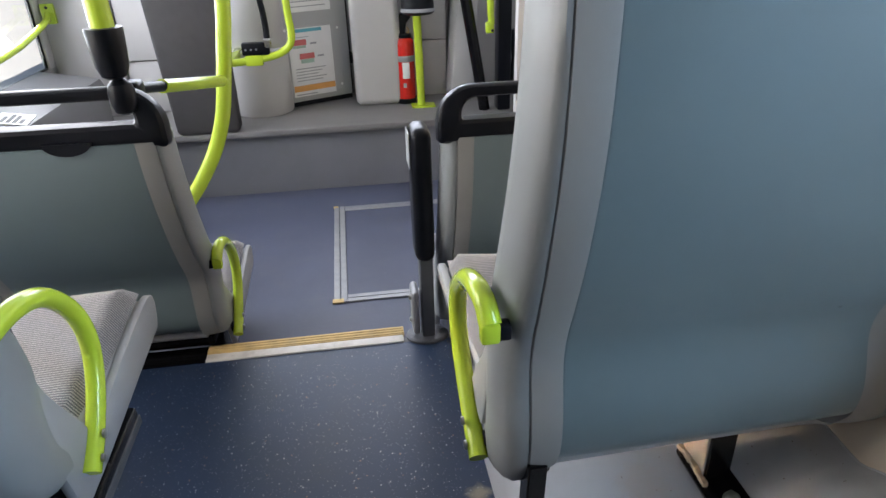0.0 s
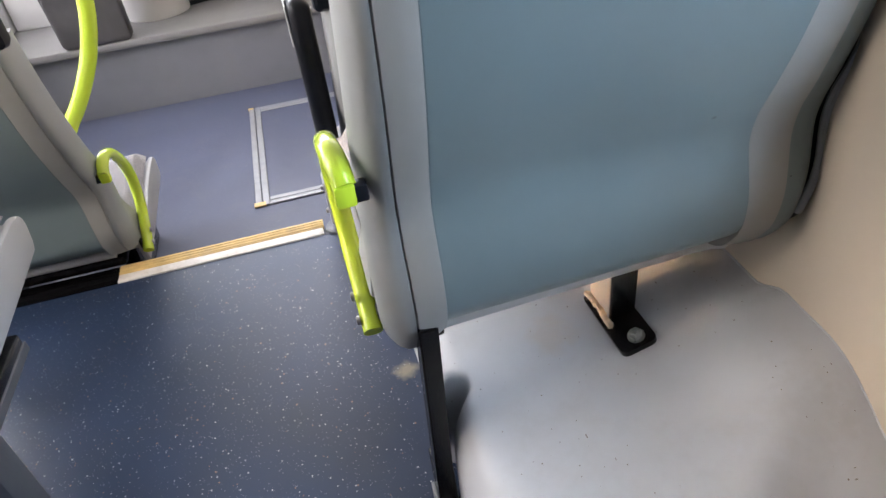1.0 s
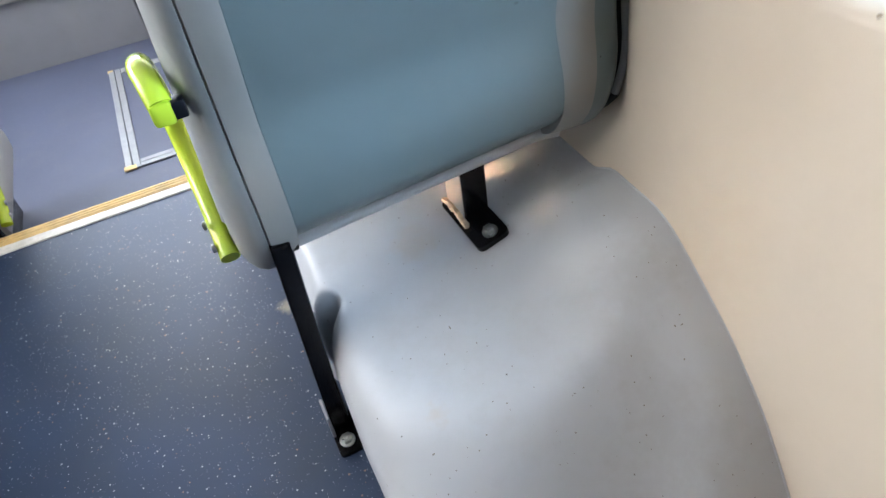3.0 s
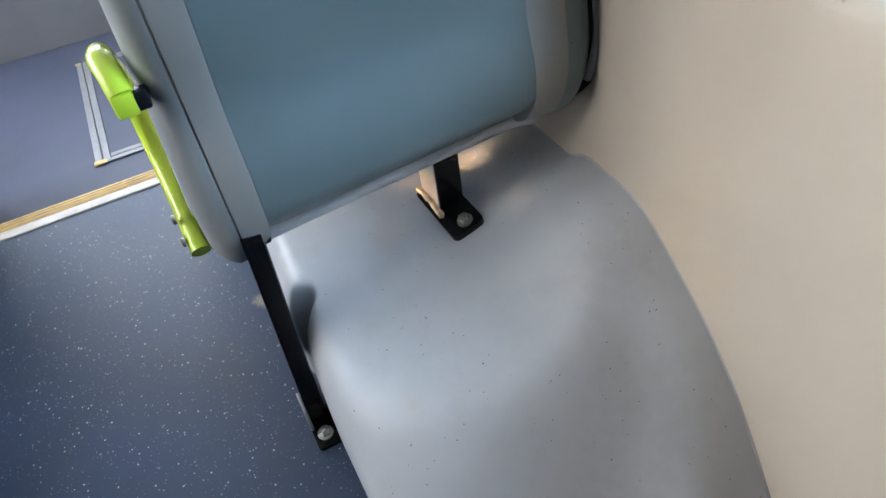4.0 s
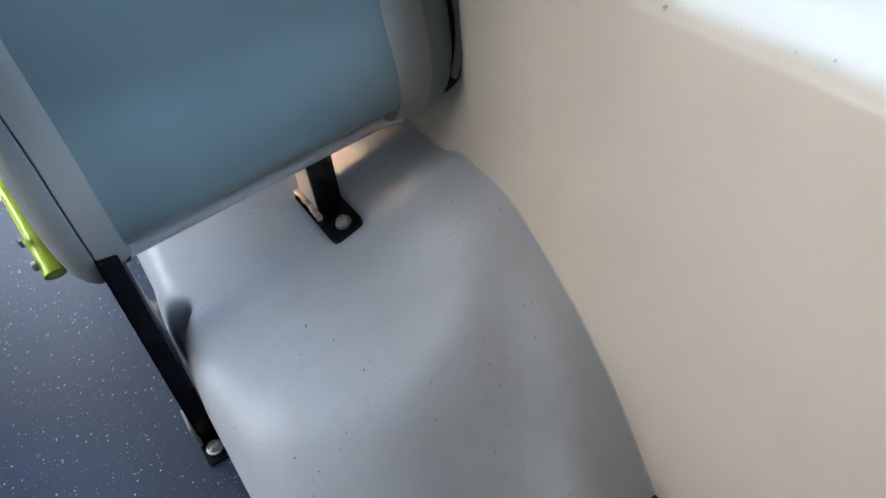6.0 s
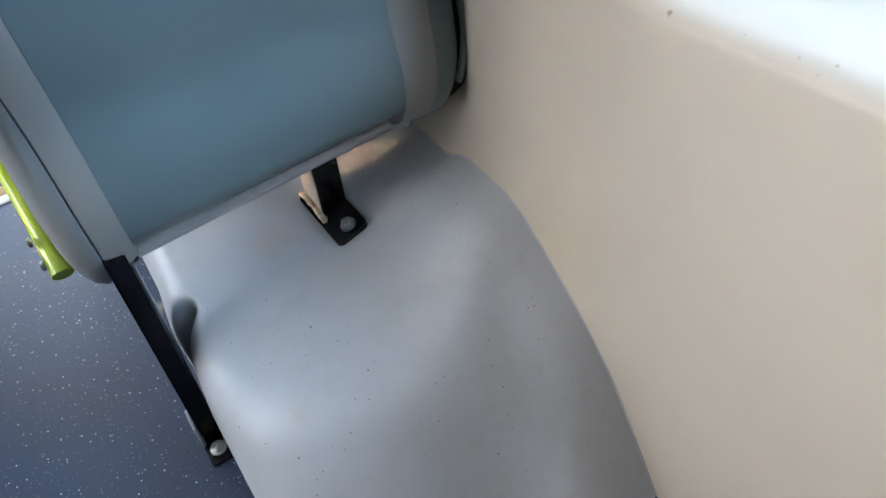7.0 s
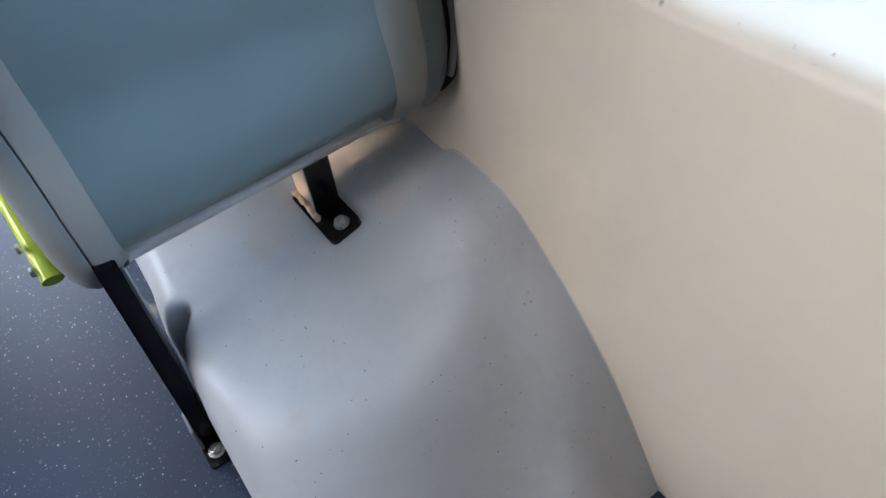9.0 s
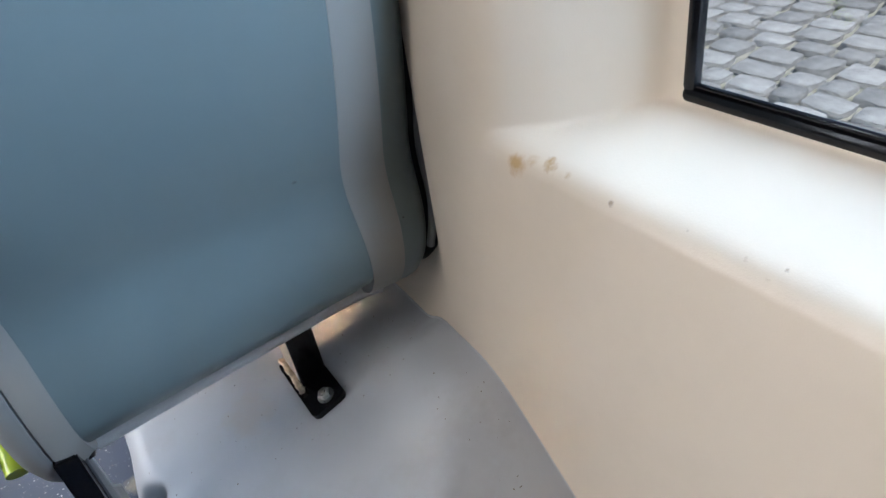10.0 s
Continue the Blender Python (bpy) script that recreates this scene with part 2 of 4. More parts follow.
def fabric():
    mat = bpy.data.materials.new("grey_striped_moquette")
    mat.use_nodes = True
    n, l = mat.node_tree.nodes, mat.node_tree.links
    bsdf = n["Principled BSDF"]
    bsdf.inputs["Roughness"].default_value = 0.95
    bsdf.inputs["Sheen Weight"].default_value = 0.5
    tc = n.new("ShaderNodeTexCoord")
    wave = n.new("ShaderNodeTexWave")
    wave.bands_direction = "Y"
    wave.inputs["Scale"].default_value, wave.inputs["Distortion"].default_value = 68, 1.8
    wave.inputs["Detail"].default_value, wave.inputs["Detail Scale"].default_value = 3, 12
    l.new(tc.outputs["Object"], wave.inputs["Vector"])
    no = n.new("ShaderNodeTexNoise")
    no.inputs["Scale"].default_value, no.inputs["Detail"].default_value = 420, 3
    l.new(tc.outputs["Object"], no.inputs["Vector"])
    add = n.new("ShaderNodeMath")
    add.operation = "MULTIPLY"
    l.new(wave.outputs["Fac"], add.inputs[0])
    l.new(no.outputs["Fac"], add.inputs[1])
    ramp = n.new("ShaderNodeValToRGB")
    ramp.color_ramp.elements[0].position, ramp.color_ramp.elements[1].position = 0.12, 0.5
    ramp.color_ramp.elements[0].color, ramp.color_ramp.elements[1].color = (0.065, 0.066, 0.076, 1), (0.33, 0.31, 0.312, 1)
    l.new(add.outputs[0], ramp.inputs["Fac"])
    l.new(ramp.outputs["Color"], bsdf.inputs["Base Color"])
    bp = n.new("ShaderNodeBump")
    bp.inputs["Strength"].default_value, bp.inputs["Distance"].default_value = 0.5, 0.002
    l.new(no.outputs["Fac"], bp.inputs["Height"])
    l.new(bp.outputs["Normal"], bsdf.inputs["Normal"])
    return mat


M_FABRIC = fabric()


def glass():
    mat = bpy.data.materials.new("window_glass")
    mat.use_nodes = True
    b = mat.node_tree.nodes["Principled BSDF"]
    b.inputs["Base Color"].default_value = (0.93, 0.97, 0.96, 1)
    b.inputs["Transmission Weight"].default_value, b.inputs["Roughness"].default_value, b.inputs["IOR"].default_value = 1.0, 0.0, 1.45
    return mat


M_GLASS = glass()
M_STONE = material("granite_sett", (0.31, 0.297, 0.275), 0.85, 0, 3.0, 0.25, 38, 0.12, (0.44, 0.415, 0.37), 22, 0.95)
M_STONE.node_tree.nodes["Bump"].inputs["Distance"].default_value = 0.012
M_STONE.node_tree.nodes["Bump"].inputs["Strength"].default_value = 1.0
M_JOINT = material("sandy_joint", (0.25, 0.235, 0.19), 0.95, 0, 20, 0.3, 200, 0.12, (0.15, 0.17, 0.08), 6, 0.7)


def tint_by_random(mat, amount):
    n, l = mat.node_tree.nodes, mat.node_tree.links
    bsdf = n["Principled BSDF"]
    out = bsdf.inputs["Base Color"].links[0].from_socket
    info = n.new("ShaderNodeObjectInfo")
    mr = n.new("ShaderNodeMapRange")
    mr.inputs["To Min"].default_value, mr.inputs["To Max"].default_value = 1 - amount, 1 + amount
    l.new(info.outputs["Random"], mr.inputs["Value"])
    mx = n.new("ShaderNodeMix")
    mx.data_type, mx.blend_type = "RGBA", "MULTIPLY"
    mx.inputs["Factor"].default_value = 1.0
    l.new(out, mx.inputs["A"])
    l.new(mr.outputs["Result"], mx.inputs["B"])
    l.new(mx.outputs["Result"], bsdf.inputs["Base Color"])


tint_by_random(M_STONE, 0.3)

# ---- mesh helpers ----


def mesh_object(name, bm, mat, parent=None, smooth=True, angle=35):
    bmesh.ops.recalc_face_normals(bm, faces=bm.faces)
    me = bpy.data.meshes.new(name)
    if smooth:
        for f in bm.faces:
            f.smooth = True
        for e in bm.edges:
            if len(e.link_faces) == 2 and e.calc_face_angle(0) > radians(angle):
                e.smooth = False
    bm.to_mesh(me)
    bm.free()
    me.materials.append(mat)
    ob = new(name, me)
    if parent:
        ob.parent = parent
    return ob


def part(name, bm, mat, parent, label="", smooth=True, angle=35):
    return tagged(mesh_object(name, bm, mat, parent, smooth, angle), label)


def thing(name, label, category, group="", kind="", at=(0, 0, 0)):
    ob = new(name)
    ob.empty_display_size = 0.05
    ob.matrix_basis = pose(*at)
    return tagged(ob, label, category, group, kind)


def box(x0, x1, y0, y1, z0, z1, bevel=0.0, segments=3, bm=None, m=None):
    own = bmesh.new()
    bmesh.ops.create_cube(own, size=1.0)
    bmesh.ops.scale(own, vec=(x1 - x0, y1 - y0, z1 - z0), verts=own.verts)
    bmesh.ops.translate(own, vec=((x0 + x1) / 2, (y0 + y1) / 2, (z0 + z1) / 2), verts=own.verts)
    if bevel:
        bmesh.ops.bevel(own, geom=own.edges[:], offset=bevel, segments=segments, profile=0.5, affect="EDGES")
    if m:
        bmesh.ops.transform(own, matrix=m, verts=own.verts)
    return merge(bm, own)


def merge(bm, own):
    if bm is None:
        return own
    me = bpy.data.meshes.new("tmp")
    own.to_mesh(me)
    own.free()
    bm.from_mesh(me)
    bpy.data.meshes.remove(me)
    return bm


def smooth_path(pts, steps=8):
    """Catmull-Rom through the points."""
    p = [Vector(q) for q in pts]
    p = [2 * p[0] - p[1]] + p + [2 * p[-1] - p[-2]]
    out = []
    for i in range(1, len(p) - 2):
        for s in range(steps):
            t = s / steps
            out.append(0.5 * (2 * p[i] + (p[i + 1] - p[i - 1]) * t + (2 * p[i - 1] - 5 * p[i] + 4 * p[i + 1] - p[i + 2]) * t * t
                              + (3 * p[i] - p[i - 1] - 3 * p[i + 1] + p[i + 2]) * t ** 3))
    out.append(p[-2])
    return out


def tube(pts, radius, sides=14, steps=8, bm=None, flat=1.0, curve=True):
    """A round or flattened tube with closed ends through the points."""
    own = bmesh.new()
    line = smooth_path(pts, steps) if curve else [Vector(q) for q in pts]
    rings, up = [], Vector((1, 0, 0))
    for i, c in enumerate(line):
        d = (line[min(i + 1, len(line) - 1)] - line[max(i - 1, 0)]).normalized()
        if abs(d.dot(up)) > 0.95:
            up = Vector((0, 1, 0)) if abs(d.y) < 0.9 else Vector((0, 0, 1))
        a = (up - d * up.dot(d)).normalized()
        b = d.cross(a)
        up = a
        rings.append([own.verts.new(c + radius * (flat * math.cos(k * math.tau / sides) * a + math.sin(k * math.tau / sides) * b)) for k in range(sides)])
    for r, s in zip(rings, rings[1:]):
        for k in range(sides):
            own.faces.new((r[k], r[(k + 1) % sides], s[(k + 1) % sides], s[k]))
    own.faces.new(rings[0][::-1])
    own.faces.new(rings[-1])
    return merge(bm, own)


def lathe(profile, sides=24, bm=None, m=None):
    """Turns (radius, height) points round z."""
    own = bmesh.new()
    rings = [[own.verts.new((r * math.cos(k * math.tau / sides), r * math.sin(k * math.tau / sides), z)) for k in range(sides)] for r, z in profile]
    for r, s in zip(rings, rings[1:]):
        for k in range(sides):
            own.faces.new((r[k], r[(k + 1) % sides], s[(k + 1) % sides], s[k]))
    own.faces.new(rings[0][::-1])
    own.faces.new(rings[-1])
    if m:
        bmesh.ops.transform(own, matrix=m, verts=own.verts)
    return merge(bm, own)


def plate(outline, axis, a, b, bm=None, bevel=0.0):
    """A flat outline (two coordinates) made solid from a to b along the axis."""
    own = bmesh.new()
    def place(u, v, w):
        return {"x": (w, u, v), "y": (u, w, v), "z": (u, v, w)}[axis]
    lo, hi = [own.verts.new(place(u, v, a)) for u, v in outline], [own.verts.new(place(u, v, b)) for u, v in outline]
    own.faces.new(lo)
    own.faces.new(hi[::-1])
    n = len(outline)
    for i in range(n):
        own.faces.new((lo[i], lo[(i + 1) % n], hi[(i + 1) % n], hi[i]))
    bmesh.ops.recalc_face_normals(own, faces=own.faces)
    if bevel:
        rim = [e for e in own.edges if len(e.link_faces) == 2 and e.calc_face_angle(0) > 0.9]
        bmesh.ops.bevel(own, geom=rim, offset=bevel, segments=2, profile=0.5, affect="EDGES")
    return merge(bm, own)


def rounded(u0, u1, v0, v1, r, n=5):
    """A rectangle's outline with rounded corners."""
    out = []
    for cu, cv, start in ((u1 - r, v1 - r, 0), (u0 + r, v1 - r, 90), (u0 + r, v0 + r, 180), (u1 - r, v0 + r, 270)):
        for i in range(n + 1):
            t = radians(start + 90 * i / n)
            out.append((cu + r * math.cos(t), cv + r * math.sin(t)))
    return out


def rounded_each(u0, u1, v0, v1, radii, n=5):
    """The same with a radius for each corner: upper right, upper left, lower left, lower right."""
    out = []
    for r, (u, v), (su, sv), start in zip(radii, ((u1, v1), (u0, v1), (u0, v0), (u1, v0)), ((-1, -1), (1, -1), (1, 1), (-1, 1)), (0, 90, 180, 270)):
        for i in range(n + 1):
            t = radians(start + 90 * i / n)
            out.append((u + su * r + r * math.cos(t), v + sv * r + r * math.sin(t)))
    return out


def hex_bolt(parent, at, m=None, size=0.0095):
    bm = lathe([(size * 1.32, 0), (size * 1.32, 0.0018), (size * 1.15, 0.0022)], 20)
    lathe([(size, 0.002), (size, 0.0075), (size * 0.8, 0.0088)], 6, bm)
    lathe([(size * 0.42, 0.0088), (size * 0.42, 0.0108), (size * 0.30, 0.0112)], 12, bm)
    bmesh.ops.transform(bm, matrix=Matrix.Translation(at) @ (m or Matrix()), verts=bm.verts)
    return part("bolt", bm, M_STEEL, parent, "galvanised hexagon bolt", angle=25)


def grid_surface(us, vs, f, bm=None):
    own = bmesh.new()
    rows = [[own.verts.new(f(u, v)) for v in vs] for u in us]
    for r, s in zip(rows, rows[1:]):
        for i in range(len(vs) - 1):
            own.faces.new((r[i], r[i + 1], s[i + 1], s[i]))
    return merge(bm, own)


def steps_between(a, b, n):
    return [a + (b - a) * i / n for i in range(n + 1)]


def smoothstep(t):
    t = min(max(t, 0.0), 1.0)
    return t * t * (3 - 2 * t)


def interp(x, table):
    return float(np.interp(x, [p[0] for p in table], [p[1] for p in table]))


def soft_interp(x, table, w):
    return sum(interp(x + d * w, table) for d in (-1, -0.5, 0, 0.5, 1)) / 5

# ---- the setting ----
WALL_X, LEFT_X, LOW = 0.818, -1.0, -0.143
STEP_Y, RISER_Y, PLAT_Z, FRONT_Y, BACK_Y, CEIL_Z = 1.84, 3.19, 0.135, 3.66, 0.25, 1.75

tagged(mesh_object("floor", box(LEFT_X - 0.1, WALL_X + 0.12, BACK_Y, STEP_Y - 0.058, -0.05, 0.0), M_FLOOR, None, False),
       "dark blue vinyl floor with pale flecks, worn in the aisle", "floor", kind="structure")
tagged(mesh_object("floor", box(LEFT_X - 0.1, WALL_X + 0.35, STEP_Y - 0.03, RISER_Y, LOW - 0.05, LOW), M_LOWFLOOR, None, False),
       "blue-grey vinyl floor one step lower, ahead of the worn nosing", "floor", kind="structure")
tagged(mesh_object("step_riser", box(LEFT_X - 0.1, WALL_X + 0.12, STEP_Y - 0.058, STEP_Y - 0.0301, LOW - 0.05, -0.006), M_RISER, None, False),
       "grey step riser under the worn nosing", "riser", kind="structure")
tagged(mesh_object("platform_riser", box(LEFT_X - 0.1, WALL_X + 0.3, RISER_Y, RISER_Y + 0.03, LOW - 0.05, PLAT_Z - 0.03), M_RISER, None, False),
       "plain grey vinyl riser below the raised platform", "riser", kind="structure")
tagged(mesh_object("platform", box(LEFT_X - 0.1, WALL_X + 0.3, RISER_Y - 0.028, FRONT_Y + 0.5, PLAT_Z - 0.028, PLAT_Z, 0.006, 2), M_PLATFORM),
       "raised grey vinyl platform with a rounded front lip", "platform", kind="structure")


def nosing():
    t = thing("step_nosing", "worn yellow and white metal nosing along the step edge", "step nosing", at=(0, 0, 0))
    part("white_strip", box(-0.138, 0.315, STEP_Y - 0.058, STEP_Y - 0.031, -0.006, 0.004, 0.0015, 2), M_WHITE, t, "scuffed white strip")
    bm = box(-0.138, 0.318, STEP_Y - 0.0305, STEP_Y + 0.004, -0.004, 0.0045, 0.0015, 2)
    for k in range(3):
        box(-0.138, 0.318, STEP_Y - 0.027 + 0.010 * k, STEP_Y - 0.022 + 0.010 * k, 0.0045, 0.0062, 0.0006, 1, bm)
    part("yellow_strip", bm, M_YELLOW, t, "worn ribbed yellow strip")
    part("end_cover", box(-0.56, -0.1385, STEP_Y - 0.058, STEP_Y + 0.003, -0.006, 0.0035, 0.0015, 2), M_RUBBER, t, "black strip along the step edge under the seat")


nosing()


def hatch():
    t = thing("floor_hatch", "vinyl-covered floor hatch in an aluminium frame", "floor hatch", at=(0, 0, LOW))
    x0, x1, y0, y1, w = 0.137, 0.74, 2.222, 2.962, 0.042
    part("cover", box(x0 + w, x1 - w, y0 + w, y1 - w, 0.0, 0.003), M_LOWFLOOR, t, "blue-grey vinyl cover", False)
    for a in ((x0, x0 + w, y0, y1), (x1 - w, x1, y0, y1), (x0 + w, x1 - w, y0, y0 + w), (x0 + w, x1 - w, y1 - w, y1)):
        lengthwise = a[3] - a[2] > a[1] - a[0]
        bm = bmesh.new()
        for k in range(2):
            if lengthwise:
                p = a[0] + k * 0.022
                box(p, p + 0.019, a[2], a[3], 0.0, 0.006, 0.0012, 1, bm)
            else:
                p = a[2] + k * 0.022
                box(a[0], a[1], p, p + 0.019, 0.0, 0.0055, 0.0012, 1, bm)
        part("frame_bar", bm, M_ALU, t, "double aluminium frame bar")
    part("corner_patch", box(x0 - 0.004, x0 + 0.03, y0 - 0.004, y0 + 0.018, 0.002, 0.0068, 0.001, 1), M_YELLOW, t, "worn yellow corner patch")
    part("corner_patch", box(x0 - 0.003, x0 + 0.016, y1 - 0.014, y1 + 0.003, 0.002, 0.0068, 0.001, 1), M_YELLOW, t, "worn yellow corner patch")


hatch()


# right wall with its window recess
BOTTOM = [(0.560, 0), (0.570, 0.001), (0.577, 0.005), (0.582, 0.012), (0.587, 0.026), (0.594, 0.048), (0.603, 0.073), (0.611, 0.092), (0.62, 0.094), (2, 0.094)]
SIDE = [(-9, 0), (0, 0), (0.02, 0.004), (0.04, 0.013), (0.07, 0.036), (0.10, 0.064), (0.125, 0.088), (0.135, 0.094), (9, 0.094)]
WIN = dict(y0=0.28, y1=0.731, z0=0.622, z1=1.42)


def wall_depth(y, z):
    a = interp(z, BOTTOM)
    b = interp(0.884 - y, SIDE)
    c = interp(1.54 - z, SIDE)
    d = interp(y + 1.5, SIDE)
    lo, k = min(a, b, c, d), 0.03
    h = max(k - abs(a - b), 0.0) / k
    return max(lo - h * h * k / 4 * (1 - lo / 0.094) * min(lo / 0.02, 1), 0.0)


def bulge(y, z):
    """The panel stands back a little behind the seat's edge."""
    return 0.030 * smoothstep((y - 0.955) / 0.07) * smoothstep((z - 0.30) / 0.09)


def right_wall():
    ys = sorted(set([round(v, 4) for v in steps_between(0.25, 0.28, 1) + steps_between(0.28, 0.62, 8) + steps_between(0.62, 0.731, 10)
                     + steps_between(0.731, 0.90, 26) + steps_between(0.9, 1.1, 20) + steps_between(1.1, 2.75, 18)]))
    zs = sorted(set([round(v, 4) for v in steps_between(-0.14, 0.55, 16) + steps_between(0.55, 0.622, 30) + steps_between(0.622, 1.42, 26) + steps_between(1.42, 1.75, 16)]))

    def f(y, z):
        return (WALL_X + wall_depth(y, z) + bulge(y, z) + 0.0012 * math.sin(5 * y + 3 * z), y, z)
    bm = bmesh.new()
    rows = [[bm.verts.new(f(y, z)) for z in zs] for y in ys]
    for i in range(len(ys) - 1):
        for j in range(len(zs) - 1):
            cy, cz = (ys[i] + ys[i + 1]) / 2, (zs[j] + zs[j + 1]) / 2
            if WIN["y0"] < cy < WIN["y1"] and WIN["z0"] < cz < WIN["z1"]:
                continue
            bm.faces.new((rows[i][j], rows[i][j + 1], rows[i + 1][j + 1], rows[i + 1][j]))
    ob = mesh_object("wall_right", bm, M_WALL, None, True, 60)
    return tagged(ob, "beige moulded side panel with a deep window ledge", "wall", kind="structure")


right_wall()
bm = box(0.95, 0.99, BACK_Y, 2.75, -0.14, WIN["z0"] - 0.09)
box(0.95, 0.99, BACK_Y, 2.75, WIN["z1"] + 0.005, CEIL_Z, bm=bm)
box(0.95, 0.99, BACK_Y, WIN["y0"] - 0.005, WIN["z0"] - 0.09, WIN["z1"] + 0.005, bm=bm)
box(0.95, 0.99, WIN["y1"] + 0.10, 2.75, WIN["z0"] - 0.09, WIN["z1"] + 0.005, bm=bm)
tagged(mesh_object("outer_skin_right", bm, M_BODY, None, False), "white painted outer body skin of the bus", "body panel", kind="structure")


def window_right():
    t = thing("window_1", "fixed side window in a black rubber frame above the ledge", "window", kind="structure")
    y0, y1, z0, z1 = WIN["y0"], WIN["y1"], WIN["z0"], WIN["z1"]
    x0, x1, w = 0.9075, 0.919, 0.0090
    part("window_frame", box(x0, x1, y0 - w, y1 + w, z0 - w, z0 + 0.002, 0.004, 2), M_RUBBER, t, "black rubber gasket")
    part("window_frame", box(x0, x1, y0 - w, y1 + w, z1 - 0.002, z1 + w, 0.004, 2), M_RUBBER, t, "black rubber gasket")
    part("window_frame", box(x0, x1, y1 - 0.002, y1 + w, z0 - 0.001, z1 + 0.001, 0.004, 2), M_RUBBER, t, "black rubber gasket")
    part("window_frame", box(x0, x1, y0 - w, y0 + 0.002, z0 - 0.001, z1 + 0.001, 0.004, 2), M_RUBBER, t, "black rubber gasket")
    part("gasket_lip", box(x0 + 0.002, 0.9135, y0, y1, z0 + 0.002, z0 + 0.006, 0.0015, 2), M_RUBBER, t, "black rubber lip")
    g = part("pane", box(0.9140, 0.9180, y0, y1, z0, z1), M_GLASS, t, "clear glass pane", False)
    g.visible_shadow = False


window_right()


def left_side():
    bm = box(LEFT_X - 0.10, LEFT_X, BACK_Y, 3.7, LOW, 0.36)
    box(LEFT_X - 0.10, LEFT_X, BACK_Y, 3.7, 1.58, CEIL_Z, bm=bm)
    box(LEFT_X - 0.10, LEFT_X, BACK_Y, 0.78, 0.36, 1.58, bm=bm)
    for a, b in ((1.56, 1.70), (3.50, 3.7)):
        box(LEFT_X - 0.022, LEFT_X + 0.010, a, b, 0.36, 1.58, 0.006, 2, bm)
    tagged(mesh_object("wall_left", bm, M_LIGHTPANEL), "light grey side wall with large windows", "wall", kind="structure")
    own = bmesh.new()
    outline = [(LEFT_X, -0.14), (LEFT_X + 0.24, -0.14), (LEFT_X + 0.24, 0.30), (LEFT_X + 0.225, 0.332), (LEFT_X, 0.372)]
    v0, v1 = [own.verts.new((u, BACK_Y, v)) for u, v in outline], [own.verts.new((u, 3.4, v)) for u, v in outline]
    for i in range(5):
        own.faces.new((v0[i], v0[(i + 1) % 5], v1[(i + 1) % 5], v1[i]))
    own.faces.new(v0)
    own.faces.new(v1[::-1])
    ledge = tagged(mesh_object("side_ledge", own, M_LEDGE), "sloping light grey ledge below the side windows", "ledge", kind="structure")
    m = Matrix.Translation((-0.835, 2.75, 0.3433)) @ pose(0, 0, 0, 0, 10.1, 8)
    label = part("label", box(-0.05, 0.05, -0.065, 0.065, 0.0, 0.002, m=m), M_PAPER, ledge, "white printed label", False)
    for u, v0, v1 in ((-0.032, -0.05, 0.02), (-0.014, -0.05, 0.05), (0.004, -0.05, 0.04), (0.022, -0.05, 0.0)):
        part("print_bar", box(u, u + 0.012, v0, v1, 0.002, 0.0028, m=m), M_BLACK, label, "", False)
    for n, (a, b) in enumerate(((0.78, 1.56), (1.70, 3.50))):
        t = thing("window_%d" % (n + 2), "large side window in a black rubber frame", "window", kind="structure")
        for c in ((a, b, 0.36, 0.370), (a, b, 1.570, 1.58)):
            part("window_frame", box(LEFT_X - 0.014, LEFT_X + 0.002, *c, 0.003, 2), M_RUBBER, t, "black rubber gasket")
        for c in ((a, a + 0.006, 0.370, 1.570), (b - 0.006, b, 0.370, 1.570)):
            part("window_frame", box(LEFT_X - 0.014, LEFT_X + 0.002, *c, 0.003, 2), M_RUBBER, t, "black rubber gasket")
        g = part("pane", box(LEFT_X - 0.011, LEFT_X - 0.006, a + 0.008, b - 0.008, 0.368, 1.572), M_GLASS, t, "clear glass pane", False)
        g.visible_shadow = False


left_side()
tagged(mesh_object("ceiling", box(LEFT_X - 0.1, 1.18, BACK_Y, 4.3, CEIL_Z, CEIL_Z + 0.05), M_CEIL, None, False), "pale ceiling panel", "ceiling", kind="structure")
# unseen closing wall, set close and dark to keep light off the footwell
tagged(mesh_object("wall_back", box(LEFT_X - 0.1, 1.0, BACK_Y - 0.05, BACK_Y, -0.05, CEIL_Z), M_DARK, None, False), "unseen dark grey wall added behind the camera to hold back light", "wall", kind="structure")
tagged(mesh_object("wall_front", box(LEFT_X - 0.1, 1.13, FRONT_Y + 0.05, FRONT_Y + 0.09, PLAT_Z, 0.78), M_LIGHTPANEL, None, False),
       "light grey front bulkhead behind the platform", "wall", kind="structure")
tagged(mesh_object("wall_front_side", box(1.13, 1.17, 2.79, FRONT_Y + 0.09, PLAT_Z - 0.3, CEIL_Z), M_LIGHTPANEL, None, False),
       "light grey panel beside the platform", "wall", kind="structure")

tagged(mesh_object("wall_return", box(0.82, 1.17, 2.751, 2.789, LOW - 0.05, CEIL_Z), M_LIGHTPANEL, None, False), "light grey end panel of the side wall at the doorway", "wall", kind="structure")
tagged(mesh_object("wall_nose", box(LEFT_X - 0.1, 1.13, 4.25, 4.30, PLAT_Z, 0.85), M_LIGHTPANEL, None, False), "light grey nose panel under the windscreen", "wall", kind="structure")

